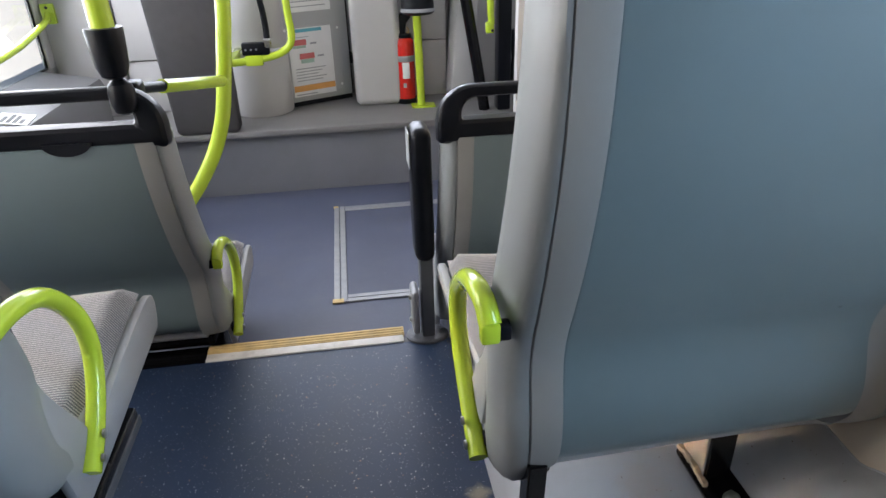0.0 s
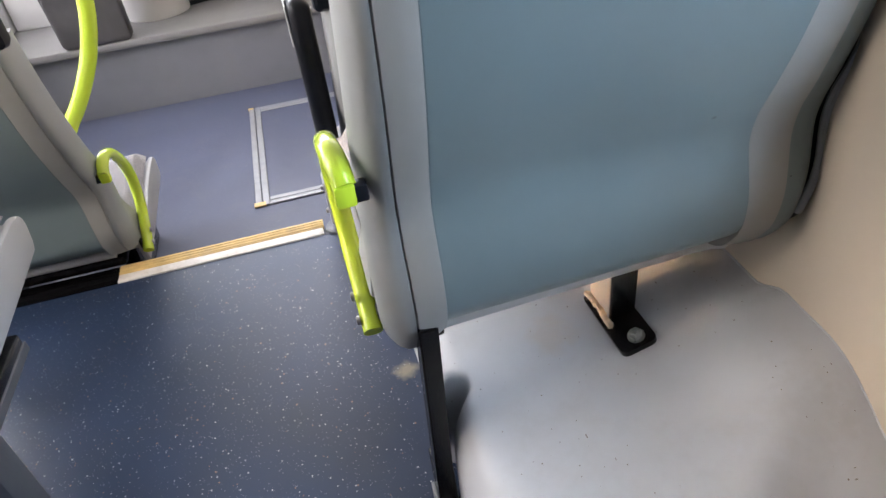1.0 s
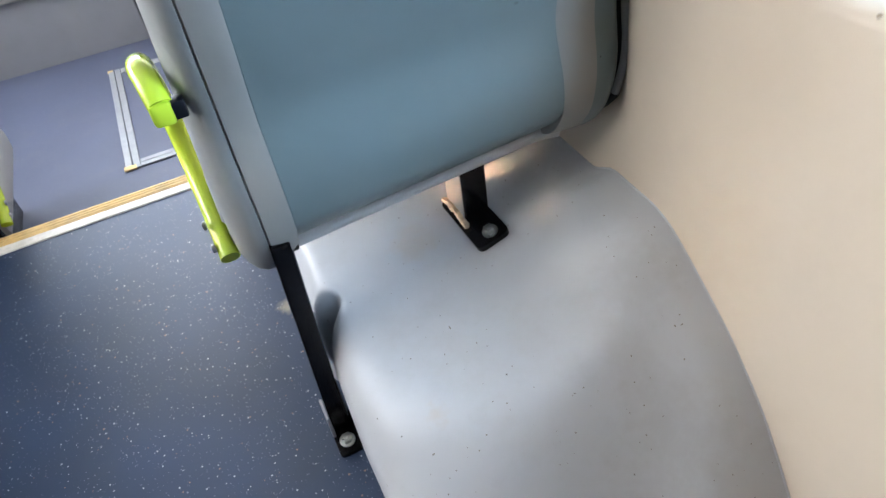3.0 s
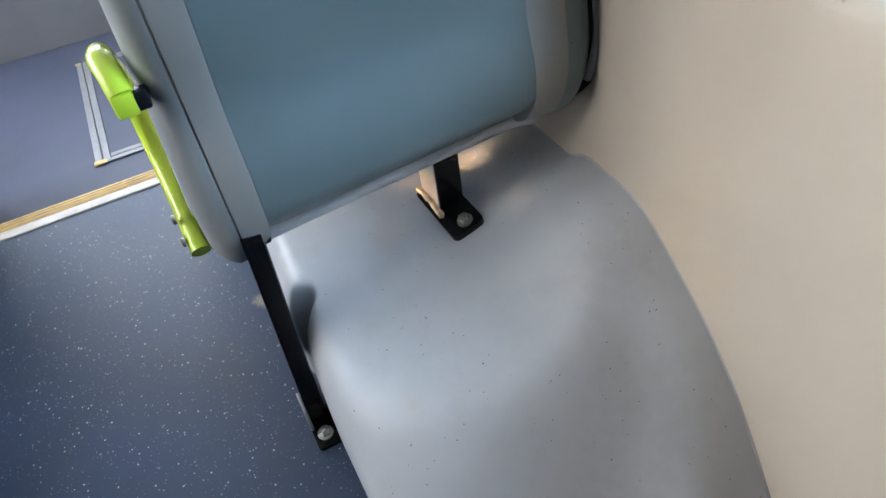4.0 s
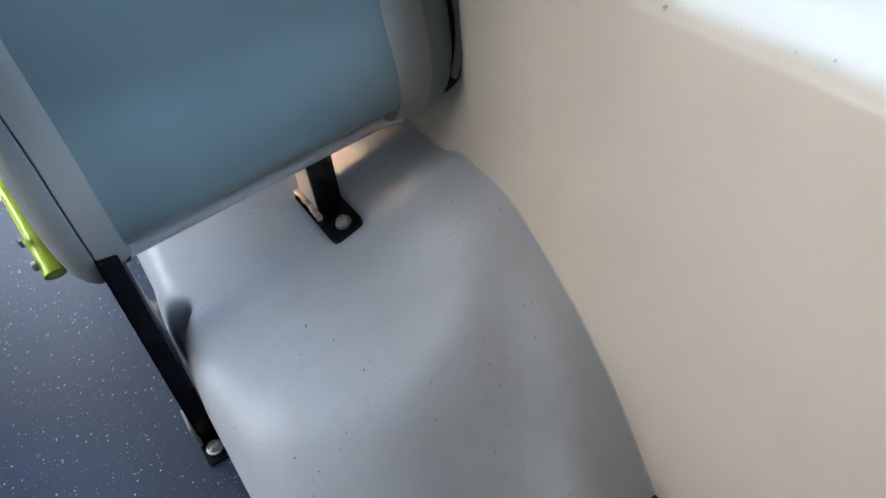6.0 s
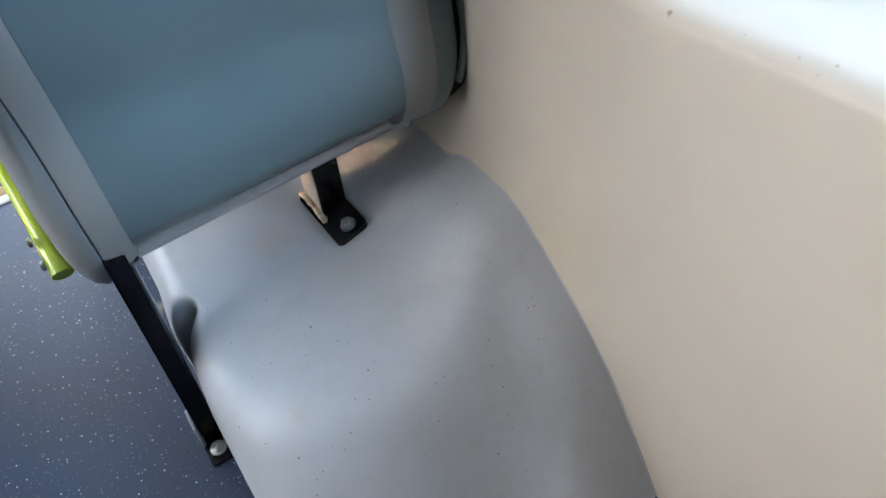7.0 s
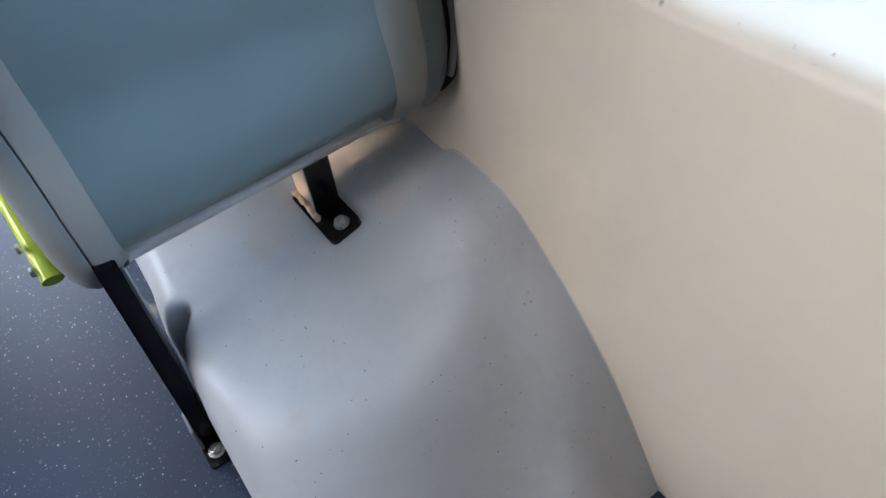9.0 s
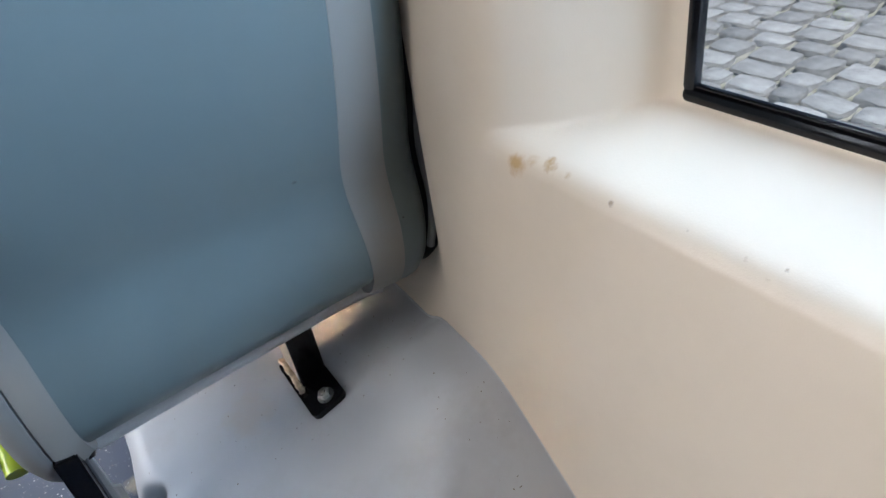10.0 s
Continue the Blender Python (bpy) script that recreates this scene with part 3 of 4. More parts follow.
# wheel housing
FALL = [(-9, 0.0), (-0.025, 0.0), (-0.012, 0.0015), (0.0, 0.005), (0.014, 0.012), (0.03, 0.026), (0.05, 0.048), (0.08, 0.084), (0.108, 0.116), (0.15, 0.148), (0.19, 0.176), (0.21, 0.192), (0.30, 0.25), (9, 9)]
WALL_FALL = [(-9, 0.0), (0.0, 0.0), (0.03, 0.009), (0.064, 0.030), (0.097, 0.053), (0.141, 0.085), (0.201, 0.145), (0.246, 0.208), (0.300, 0.292), (9, 9)]
FILLET = [(0.0, 0.0), (0.63, 0.0), (0.665, 0.006), (0.70, 0.020), (0.735, 0.042), (0.757, 0.055), (0.775, 0.060), (0.86, 0.062)]
NOTCH = [(-9, 0.0), (0.97, 0.0), (1.03, 0.003), (1.05, 0.008), (1.064, 0.020), (1.078, 0.040), (1.090, 0.038), (1.100, 0.016), (1.110, 0.004), (1.13, 0.002), (1.20, 0.010), (9, 0.010)]


def soft_min(a, b, k):
    h = max(k - abs(a - b), 0.0) / k
    return min(a, b) - h * h * k / 4


def housing_top(x, y):
    """A sloping pad with a round front edge, falling away to the floor; it sweeps up to a narrow shelf along the wall."""
    rise = soft_interp(x, FILLET, 0.012) * (1 - 0.36 * smoothstep((y - 0.980) / 0.05))
    pad = 0.2035 + 0.15 * (x - 0.6) + 0.06 * (min(y, 1.12) - 0.95) + rise
    out = math.hypot(x - 0.615, y - 1.0) - 0.186
    if y > 1.0:
        out = abs(x - 0.615) - 0.186 if x < 0.615 else -1
    z = pad - soft_interp(out, FALL, 0.006)
    w = smoothstep((x - 0.69) / 0.095)
    if w > 0:
        z = (1 - w) * max(z, -0.05) + w * pad * (1 - soft_interp(0.905 - y, WALL_FALL, 0.012) / 0.283)
    z = soft_min(z, 3.6 * (y - 0.606), 0.012)
    z = soft_min(z, 3.2 * (1.64 - y), 0.05)
    # shallow crease that runs in from the notch
    z -= 0.0045 * math.exp(-((y - 1.075 - 0.05 * (x - 0.43)) / 0.020) ** 2) * smoothstep((0.60 - x) / 0.15)
    z -= 0.028 * math.exp(-((x - 0.420) / 0.014) ** 2 - ((y - 1.084) / 0.012) ** 2)
    return max(z, -0.006)


def wheel_housing():
    side = [(0.4150, 0.0), (0.4150, 0.30), (0.4152, 0.52), (0.4165, 0.68), (0.4195, 0.80), (0.4245, 0.89), (0.4315, 0.95), (0.440, 0.985), (0.450, 1.0)]
    cols = side + [(x, 1.0) for x in steps_between(0.458, 0.836, 54)]
    ys = steps_between(0.604, 0.70, 22) + steps_between(0.706, 1.03, 50) + steps_between(1.034, 1.14, 32) + steps_between(1.16, 1.66, 20)
    bm = grid_surface(ys, cols, lambda y, c: (c[0] + soft_interp(y, NOTCH, 0.004) * max(0.0, 1 - (c[0] - 0.415) / 0.048), y, c[1] * housing_top(c[0], y)))
    return tagged(mesh_object("wheel_housing", bm, M_HOUSING, None, True, 70), "moulded grey plastic wheel housing, dusty and scuffed, against the side wall",
                  "wheel housing", kind="structure")


wheel_housing()


def seam():
    line = [(WALL_X - 0.001 + bulge(y, 0.3), y, housing_top(WALL_X, y) + 0.001) for y in steps_between(0.612, 1.3, 60)]
    return tagged(mesh_object("trim", tube(line, 0.0012, 8, 1), M_HOUSING), "thin sealant bead between wheel housing and wall", "sealant bead", kind="structure")


seam()

# ---- seats ----
PROFILE = [(0.0, 0.032), (0.002, 0.004), (0.014, -0.021), (0.036, -0.039), (0.062, -0.050), (0.100, -0.0515), (0.155, -0.041), (0.190, -0.0455), (0.228, -0.061),
           (0.285, -0.081), (0.365, -0.099), (0.445, -0.107)]


def loft(section, line):
    """A closed section in (x, depth) carried along (z, y) points."""
    bm = bmesh.new()
    rings = [[bm.verts.new((x, y + dy, z)) for x, dy in section] for z, y in line]
    n = len(section)
    for r, s in zip(rings, rings[1:]):
        for k in range(n):
            bm.faces.new((r[k], r[(k + 1) % n], s[(k + 1) % n], s[k]))
    bm.faces.new(rings[0][::-1])
    bm.faces.new(rings[-1])
    return bm


def shell_line(top, lean):
    pts = [(z, y, 0) for z, y in PROFILE if z < top - 0.05] + [(top, -0.107 + 0.10 * max(0.0, 0.445 - top), 0)]
    return [(p.x, p.y - lean * max(0.0, p.x - 0.10)) for p in smooth_path(pts, 5)]


def side_piece(sec, s, line, corner, taper):
    """A side of the shell, drawn in towards the bottom so that its lower corner is round."""
    bm = bmesh.new()
    rings = []
    for z, y in line:
        f = math.sqrt(max(1 - max(1 - (z + 0.004) / corner, 0) ** 2, 0.0))
        f = (0.25 + 0.75 * f) * (1 - taper * min(max((z - 0.1) / 0.4, 0), 1))
        rings.append([bm.verts.new((s * (sec[0][0] + (a - sec[0][0]) * f), y + b, z)) for a, b in sec])
    n = len(sec)
    for r, q in zip(rings, rings[1:]):
        for k in range(n):
            bm.faces.new((r[k], r[(k + 1) % n], q[(k + 1) % n], q[k]))
    bm.faces.new(rings[0][::-1])
    bm.faces.new(rings[-1])
    return bm


def seat(label, x, y, z, top, group, lean=0.0, wall_side=0, corner=0.02, low=-0.028):
    t = thing("bus_seat", label, "bus seat", group, at=(x, y, z))
    line = shell_line(top, lean)
    panel_line = [(a + 0.017 * max(0.0, 1 - a / 0.06), b) for a, b in line]
    part("back_panel", loft([(-0.1638, 0.0004), (-0.162, 0.0), (-0.08, -0.0006), (0.0, -0.001), (0.08, -0.0006), (0.1600, 0.0), (0.1617, 0.0004), (0.1617, 0.03), (-0.1638, 0.03)], panel_line),
         M_PANEL, t, "blue-grey plastic back panel")
    for s in (-1, 1):
        inner = 0.1640 if s < 0 else 0.1620
        outer = 0.1956
        part("trim_strap", loft([(s * outer, 0.0085), (s * (outer - 0.0012), 0.0060), (s * 0.180, 0.0022), (s * (inner + 0.002), 0.0004), (s * inner, 0.0006), (s * inner, 0.03), (s * outer, 0.03)], line), M_STRAP, t,
             "light grey angled trim")
        sec = [(0.1960, 0.012), (0.1972, 0.0065), (0.206, 0.0075), (0.216, 0.013), (0.2245, 0.024), (0.2295, 0.040), (0.2310, 0.060), (0.2285, 0.082), (0.220, 0.094), (0.1960, 0.096)]
        if s == wall_side:
            sec = [(0.1958, 0.012), (0.1958, 0.0088)] + [(0.1960 + (a - 0.1960) * 1.20, b + 0.002) for a, b in sec[2:]]
        part("side_shell", side_piece(sec, s, line, 0.035 if s == wall_side else corner, 0.0 if s == wall_side else (0.55 if wall_side else 0.30)), M_PANEL if s == wall_side else M_SHELL, t, "" if s == wall_side else "grey rounded side shell")
    part("lower_rim", tube([(-0.166, 0.010, 0.001), (0, 0.010, 0.001), (0.140, 0.010, 0.001), (0.176, 0.010, 0.001)], 0.0110, 14, 4), M_RIM, t, "pale bottom rim")
    # fabric pad on the front of the backrest
    pad = [(a, b + 0.085 + 0.02 * math.sin(math.pi * min(a / top, 1))) for a, b in line if a > 0.04]
    part("backrest_pad", loft([(-0.205, 0.012), (-0.19, 0.0), (0.19, 0.0), (0.205, 0.012), (0.19, 0.030), (0.0, 0.020), (-0.19, 0.030)], pad), M_FABRIC, t, "striped grey moquette pad")
    # tray and cushion
    part("seat_tray", box(-0.221, 0.221, 0.045, 0.400, low + 0.004, 0.026, 0.007, 3), M_TRAY, t, "pale grey moulded seat tray")
    edge = [(p.y, p.z) for p in smooth_path([(0, 0.405, low + 0.012), (0, 0.412, 0.018), (0, 0.385, 0.036), (0, 0.28, 0.031), (0, 0.19, 0.018), (0, 0.145, 0.008), (0, 0.118, 0.004), (0, 0.098, 0.020), (0, 0.078, 0.060), (0, 0.060, 0.110), (0, 0.044, 0.180)], 4)]
    drop = 0.022 if low < 0 else 0.0
    for s in (-1, 1):
        wing = plate([(0.030, low - drop), (0.12, low - drop * 0.9), (0.395, low)] + edge + [(0.0, 0.180)], "x", s * 0.2205, s * 0.2345, None, 0.004)
        for v in wing.verts:
            v.co.x -= s * 0.015 * smoothstep((v.co.z - 0.03) / 0.10)
        part("side_wing", wing, M_TRAY, t, "pale grey moulded side of the seat tray")
    us, vs = steps_between(-0.2195, 0.2195, 28), steps_between(0.06, 0.392, 20)

    def cushion(u, v):
        e = min((0.2195 - abs(u)) / 0.022, (v - 0.06) / 0.03, (0.392 - v) / 0.05, 1)
        return (u, v, 0.030 + 0.030 * math.sqrt(max(1 - (1 - max(e, 0)) ** 2, 0)) + 0.085 * (v - 0.06) - 0.018 - 0.006 * math.cos(u / 0.212 * math.pi / 2))
    part("cushion", grid_surface(us, vs, cushion), M_FABRIC, t, "grey striped moquette cushion", angle=80)
    # black hand hold along the top of the back: one moulded loop with an opening
    ty = line[-1][1]
    outer_loop = rounded_each(-0.234, 0.234, top - 0.014, top + 0.096, (0.070, 0.070, 0.010, 0.010), 8)
    inner_loop = rounded_each(-0.184, 0.184, top + 0.034, top + 0.073, (0.030, 0.030, 0.006, 0.006), 8)
    bar = bmesh.new()
    rings = []
    for (a, b), (c, d) in zip(outer_loop, inner_loop):
        ring = []
        for k in range(12):
            w, v = math.cos(k * math.tau / 12), math.sin(k * math.tau / 12)
            w, v = math.copysign(abs(w) ** 0.6, w), math.copysign(abs(v) ** 0.6, v)
            px, pz = (a + c) / 2 + w * (a - c) / 2, (b + d) / 2 + w * (b - d) / 2
            ring.append(bar.verts.new((px, ty + 0.030 + (0.026 - 0.010 * smoothstep((pz - top - 0.03) / 0.04)) * v - lean * (pz - top) * 0.6, pz)))
        rings.append(ring)
    for r, q in zip(rings, rings[1:] + rings[:1]):
        for k in range(12):
            bar.faces.new((r[k], r[(k + 1) % 12], q[(k + 1) % 12], q[k]))
    plate([(0.07 + 0.040 * math.cos(a), top + 0.008 - 0.022 * math.sin(a)) for a in steps_between(0, math.pi, 14)], "y", ty - 0.003, ty + 0.020, bar)
    part("top_handhold", bar, M_BLACK, t, "black plastic hand hold")
    return t


def side_handle(t, sx, dy=0.0, rear=0.75, out=0.2395, drop=0.0, ahead=1.0, tip=0.0):
    """Green bent tube on the aisle side of a seat; sx is -1 or 1."""
    a, y0, z0 = sx * out, 0.010 + dy, -0.012 - drop
    pts = [(0, 0), (0.040, 0.030), (0.082, 0.078), (0.098, 0.128), (0.082, 0.178), (0.035, 0.224), (-0.012, 0.243), (-0.046, 0.238), (-0.066, 0.222)]
    pts = [(u * ahead if u > 0 else u * rear, v) for u, v in pts]
    e = y0 - 0.066 * rear
    h = part("grab_handle", tube([(a - sx * ((0.004 - tip) * v / 0.24 + 0.006 * max(-u, 0.0) / 0.05), y0 + u, z0 + v) for u, v in pts], 0.0116, 16, 8), M_GREEN, t, "lime green painted grab handle")
    part("end_block", box(a - sx * (0.0095 - tip) - 0.0102, a - sx * (0.0095 - tip) + 0.0102, e - 0.009, e + 0.008, z0 + 0.204, z0 + 0.227, 0.004, 2), M_GREEN, h)
    part("spacer", box(a - sx * (0.0190 - tip / 2) - 0.004 - tip / 2, a - sx * (0.0190 - tip / 2) + 0.004 + tip / 2, e - 0.007, e + 0.010, z0 + 0.206, z0 + 0.224, 0.003, 2), M_BLACK, h, "black spacer")
    part("foot_spacer", box(a - sx * 0.012 - 0.003, a - sx * 0.012 + 0.003, y0 + 0.006, y0 + 0.022, z0 + 0.004, z0 + 0.024, 0.002, 2), M_BLACK, h, "black spacer")
    for up in (0.012, 0.032):
        part("screw", lathe([(0.0055, 0), (0.0055, 0.003), (0.003, 0.004)], 10, None, pose(a + sx * 0.012, y0 + up, z0 + up, 0, sx * 90, 0)), M_STEEL, h, "small steel screw")


NEAR = seat("blue-grey plastic bus seat on the wheel housing beside the wall", 0.5965, 1.045, 0.335, 0.56, "bus seats", wall_side=1, low=0.004)
for child in NEAR.children:
    if child.name.split(".")[0] in ("back_panel", "trim_strap", "side_shell"):
        for v in child.data.vertices:
            if v.co.x > 0.1:
                v.co.x -= 0.006
                mid = math.exp(-((v.co.z - 0.15) / 0.09) ** 2)
                if v.co.x > 0.184:
                    v.co.x += (0.007 if v.co.x < 0.193 else 0.011) * mid
                if v.co.x < 0.180:
                    v.co.x -= 0.004 + 0.006 * math.exp(-((v.co.z - 0.23) / 0.12) ** 2)
part("edge_piping", tube([(0.2370 + 0.010 * math.exp(-((z - 0.15) / 0.09) ** 2) - 0.006 * (1 - smoothstep((z - 0.05) / 0.08)), y + 0.027, z) for z, y in shell_line(0.56, 0.0) if z > 0.055], 0.0046, 8, 1), M_TRAY, NEAR, "pale edge piping beside the wall")
# black strip that puts the dark gap between seat and wall into colour
part("edge_cover", loft([(0.228, 0.042), (0.240, 0.034), (0.250, 0.033), (0.255, 0.042), (0.255, 0.078), (0.228, 0.080)], [p for p in shell_line(0.56, 0.0) if p[0] > 0.012]), M_BLACK, NEAR, "black strip standing in for the shaded gap beside the wall")
side_handle(NEAR, -1, out=0.2410, drop=0.016, ahead=1.3, tip=0.008)
# the seat is set slightly askew to the aisle, its outer lower corner drawn down
for child in NEAR.children_recursive:
    kind = child.name.split(".")[0]
    for v in child.data.vertices:
        if kind in ("back_panel", "trim_strap", "side_shell", "lower_rim"):
            low = 0.0075 - 0.140 * min(v.co.x, 0.15) + 0.15 * max(0.0, v.co.x - 0.148) + 0.10 * max(0.0, -v.co.x - 0.165) + 0.018 * smoothstep((-v.co.x - 0.165) / 0.025) * smoothstep((v.co.x + 0.236) / 0.03)
            v.co.z -= low * smoothstep((0.30 - v.co.z) / 0.30)
        v.co.y += 0.008 - 0.10 * (-0.241 if kind in ("grab_handle", "end_block", "spacer", "foot_spacer", "screw") else v.co.x)
NEAR_LEFT = seat("blue-grey bus seat with striped cushion across the aisle", -0.343, 1.085, 0.320, 0.52, "bus seats")
side_handle(NEAR_LEFT, 1, 0.045, 1.7)
FRONT_LEFT = seat("blue-grey bus seat beside the step, a stanchion clamped to it", -0.312, 1.835, 0.040, 0.514, "bus seats", lean=0.17)
side_handle(FRONT_LEFT, 1, out=0.2430, tip=0.008)
# this seat's back panel is wider on the aisle side
for child in FRONT_LEFT.children:
    if child.name.split(".")[0] in ("back_panel", "trim_strap", "side_shell"):
        for v in child.data.vertices:
            if v.co.x > 0.12:
                v.co.x += 0.016 if v.co.x < 0.196 else 0.016 * (0.231 - v.co.x) / 0.035
FRONT_RIGHT = seat("blue-grey bus seat beside the black padded post", 0.630, 1.835, 0.010, 0.505, "bus seats", lean=0.10)


def near_supports():
    # local to the near seat
    ox, oy, oz = 0.5965, 1.045, 0.335
    def loc(x, y, z):
        return (x - ox, y - oy, z - oz)
    base = housing_top(0.667, 1.06)
    m = Matrix.Translation(loc(0.667, 1.05, base + 0.004)) @ pose(0, 0, 0, 0, -16, 0)
    bm = plate(rounded(-0.026, 0.022, -0.029, 0.089, 0.009), "z", -0.004, 0.004)
    bmesh.ops.transform(bm, matrix=m, verts=bm.verts)
    br = part("bracket", bm, M_BLACKSTEEL, NEAR, "black painted steel bracket bolted to the housing")
    bm = bmesh.new()
    u0, v0, w0 = loc(0.651, 1.076, base - 0.002)
    u1, v1, w1 = loc(0.686, 1.135, 0.318)
    box(u0, u1, v0, v0 + 0.005, w0, w1, 0.0015, 1, bm)
    part("upright", bm, M_BLACKSTEEL, br)
    # the light falling on this web is put into its pale colour
    part("upright_side", box(u0, u0 + 0.005, v0 + 0.0055, v1, w0 - 0.006, w1, 0.0015, 1), M_TRAY, br, "side web in a pale grey that stands in for light on it")
    part("top_flange", plate(rounded(u0 - 0.002, u1 + 0.016, v0 - 0.002, v1, 0.006), "z", w1, w1 + 0.006), M_BLACKSTEEL, br)
    own = tube([loc(0.647, 1.065, base + 0.006), loc(0.648, 1.10, base + 0.008), loc(0.648, 1.138, base + 0.006)], 0.004, 8, 8)
    for v in own.verts:
        v.co += 0.0032 * noise.noise_vector(v.co * 230)
    part("weld_bead", own, M_WELD, br, "rusty bare weld bead")
    hex_bolt(br, m @ Vector((0.001, -0.012, 0.004)), pose(0, 0, 0, 0, -16, 0), 0.0082)
    # aisle leg
    a, b = Vector(loc(0.4122, 1.027, 0.346)), Vector(loc(0.4005, 1.024, 0.012))
    own = bmesh.new()
    rings = []
    for c in (a, b):
        rings.append([own.verts.new(c + Vector(d)) for d in ((-0.013, -0.004, 0), (0.009, -0.004, 0), (0.009, 0.024, 0), (-0.013, 0.024, 0))])
    for k in range(4):
        own.faces.new((rings[0][k], rings[0][(k + 1) % 4], rings[1][(k + 1) % 4], rings[1][k]))
    own.faces.new(rings[0][::-1])
    own.faces.new(rings[1])
    bmesh.ops.recalc_face_normals(own, faces=own.faces)
    bmesh.ops.bevel(own, geom=own.edges[:], offset=0.002, segments=2, affect="EDGES")
    leg = part("leg", own, M_BLACKSTEEL, NEAR, "black painted steel leg")
    own = plate(rounded(loc(0.384, 0, 0)[0], loc(0.424, 0, 0)[0], loc(0, 0.978, 0)[1], loc(0, 1.045, 0)[1], 0.006), "z", loc(0, 0, 0)[2], loc(0, 0, 0.006)[2])
    part("foot_plate", own, M_BLACKSTEEL, leg)
    part("foot_tab", box(loc(0.384, 0, 0)[0], loc(0.3885, 0, 0)[0], loc(0, 1.012, 0)[1], loc(0, 1.050, 0)[1], loc(0, 0, 0.001)[2], loc(0, 0, 0.050)[2], 0.0015, 2), M_ALU, leg, "bare metal tab beside the foot")
    # dark grey band with a pale edge, added beside the leg for its tones
    lean = (b.x - a.x) / (b.z - a.z)
    web = [(0.012, -0.012), (0.030, -0.012), (0.046, -0.105), (0.088, -0.150), (0.088, -0.290), (0.012, -0.305)]
    own = plate([(a.y + u, a.z + v) for u, v in web], "x", a.x + 0.0092, a.x + 0.0117, None, 0.0006)
    for v in own.verts:
        v.co.x += lean * (v.co.z - a.z)
    part("leg_web", own, M_DARKSTEEL, leg, "dark grey band beside the leg")
    edge = [(0.030, -0.012), (0.046, -0.105), (0.088, -0.150), (0.088, -0.270)]
    part("leg_flange", tube([(a.x + 0.0104 + lean * v, a.y + u, a.z + v) for u, v in edge], 0.0022, 8, 1), M_TRAY, leg, "pale grey edge along the band beside the leg")
    part("gusset", box(b.x - 0.010, b.x + 0.0145, b.y + 0.002, b.y + 0.050, b.z - 0.008, b.z + 0.080, 0.004, 2), M_BLACKSTEEL, leg, "black gusset at the foot")
    part("leg_stub", box(a.x + 0.002, a.x + 0.019, a.y + 0.016, a.y + 0.028, a.z - 0.032, a.z - 0.019, 0.004, 3), M_BLACKSTEEL, leg, "black stub under the seat shell")
    hex_bolt(leg, loc(0.400, 0.999, 0.006), None, 0.0085)


near_supports()


def seat_base(t, x0, x1, y0, y1, z0, z1):
    part("base", box(x0, x1, y0, y1, z0, z1, 0.012, 2), M_BLACKSTEEL, t, "dark steel seat base")


seat_base(FRONT_LEFT, -0.20, 0.19, 0.01, 0.10, -0.040, -0.012)
seat_base(FRONT_RIGHT, -0.19, 0.19, 0.03, 0.30, LOW - 0.010, -0.012)
for fx in (-0.16, 0.16):
    part("leg", box(fx - 0.02, fx + 0.02, 0.13, 0.36, LOW - 0.040, -0.012, 0.004, 2), M_BLACKSTEEL, FRONT_LEFT, "dark steel leg")
part("leg", tube([(-0.20, 0.06, -0.318), (-0.20, 0.06, -0.17), (-0.20, 0.08, -0.02)], 0.018, 10, 4), M_BLACKSTEEL, NEAR_LEFT, "dark steel leg")
AISLE_LEG = part("leg", box(0.165, 0.223, 0.045, 0.100, -0.318, -0.050, 0.005, 2), M_DARKSTEEL, NEAR_LEFT, "dark grey steel leg")
part("foot_plate", plate(rounded(0.150, 0.268, 0.020, 0.112, 0.008), "z", -0.320, -0.314), M_DARKSTEEL, AISLE_LEG)
hex_bolt(AISLE_LEG, (0.249, 0.043, -0.314), None, 0.0085)
RAIL = part("seat_rail", box(0.190, 0.2375, 0.045, 0.225, -0.070, -0.052, 0.004, 2), M_BLACKSTEEL, NEAR_LEFT, "dark steel seat rail")
part("rail_flange", box(0.2340, 0.2375, 0.040, 0.230, -0.086, -0.0705, 0.001, 1), M_DARKSTEEL, RAIL)


# ---- rails, posts and the platform's fittings ----
def stanchion():
    t = thing("stanchion", "lime green stanchion in a black socket above the seat", "grab pole", at=(-0.136, 1.655, 0.606))
    part("pole", tube([(0, 0, 0.13), (-0.01, 0, 0.6), (-0.02, 0, 1.147)], 0.0185, 18, 4), M_GREEN, t, "lime green pole")
    part("socket", lathe([(0.012, 0.060), (0.020, 0.065), (0.0255, 0.080), (0.0280, 0.105), (0.0295, 0.137), (0.0285, 0.1405), (0.0215, 0.141)], 22), M_BLACK, t, "black plastic socket")
    part("clamp", lathe([(0.008, 0.002), (0.016, 0.006), (0.0205, 0.02), (0.0215, 0.04), (0.018, 0.052), (0.010, 0.058), (0.006, 0.062)], 18, None, pose(0.004, 0, 0)), M_BLACK, t, "black clamp knuckle")


stanchion()


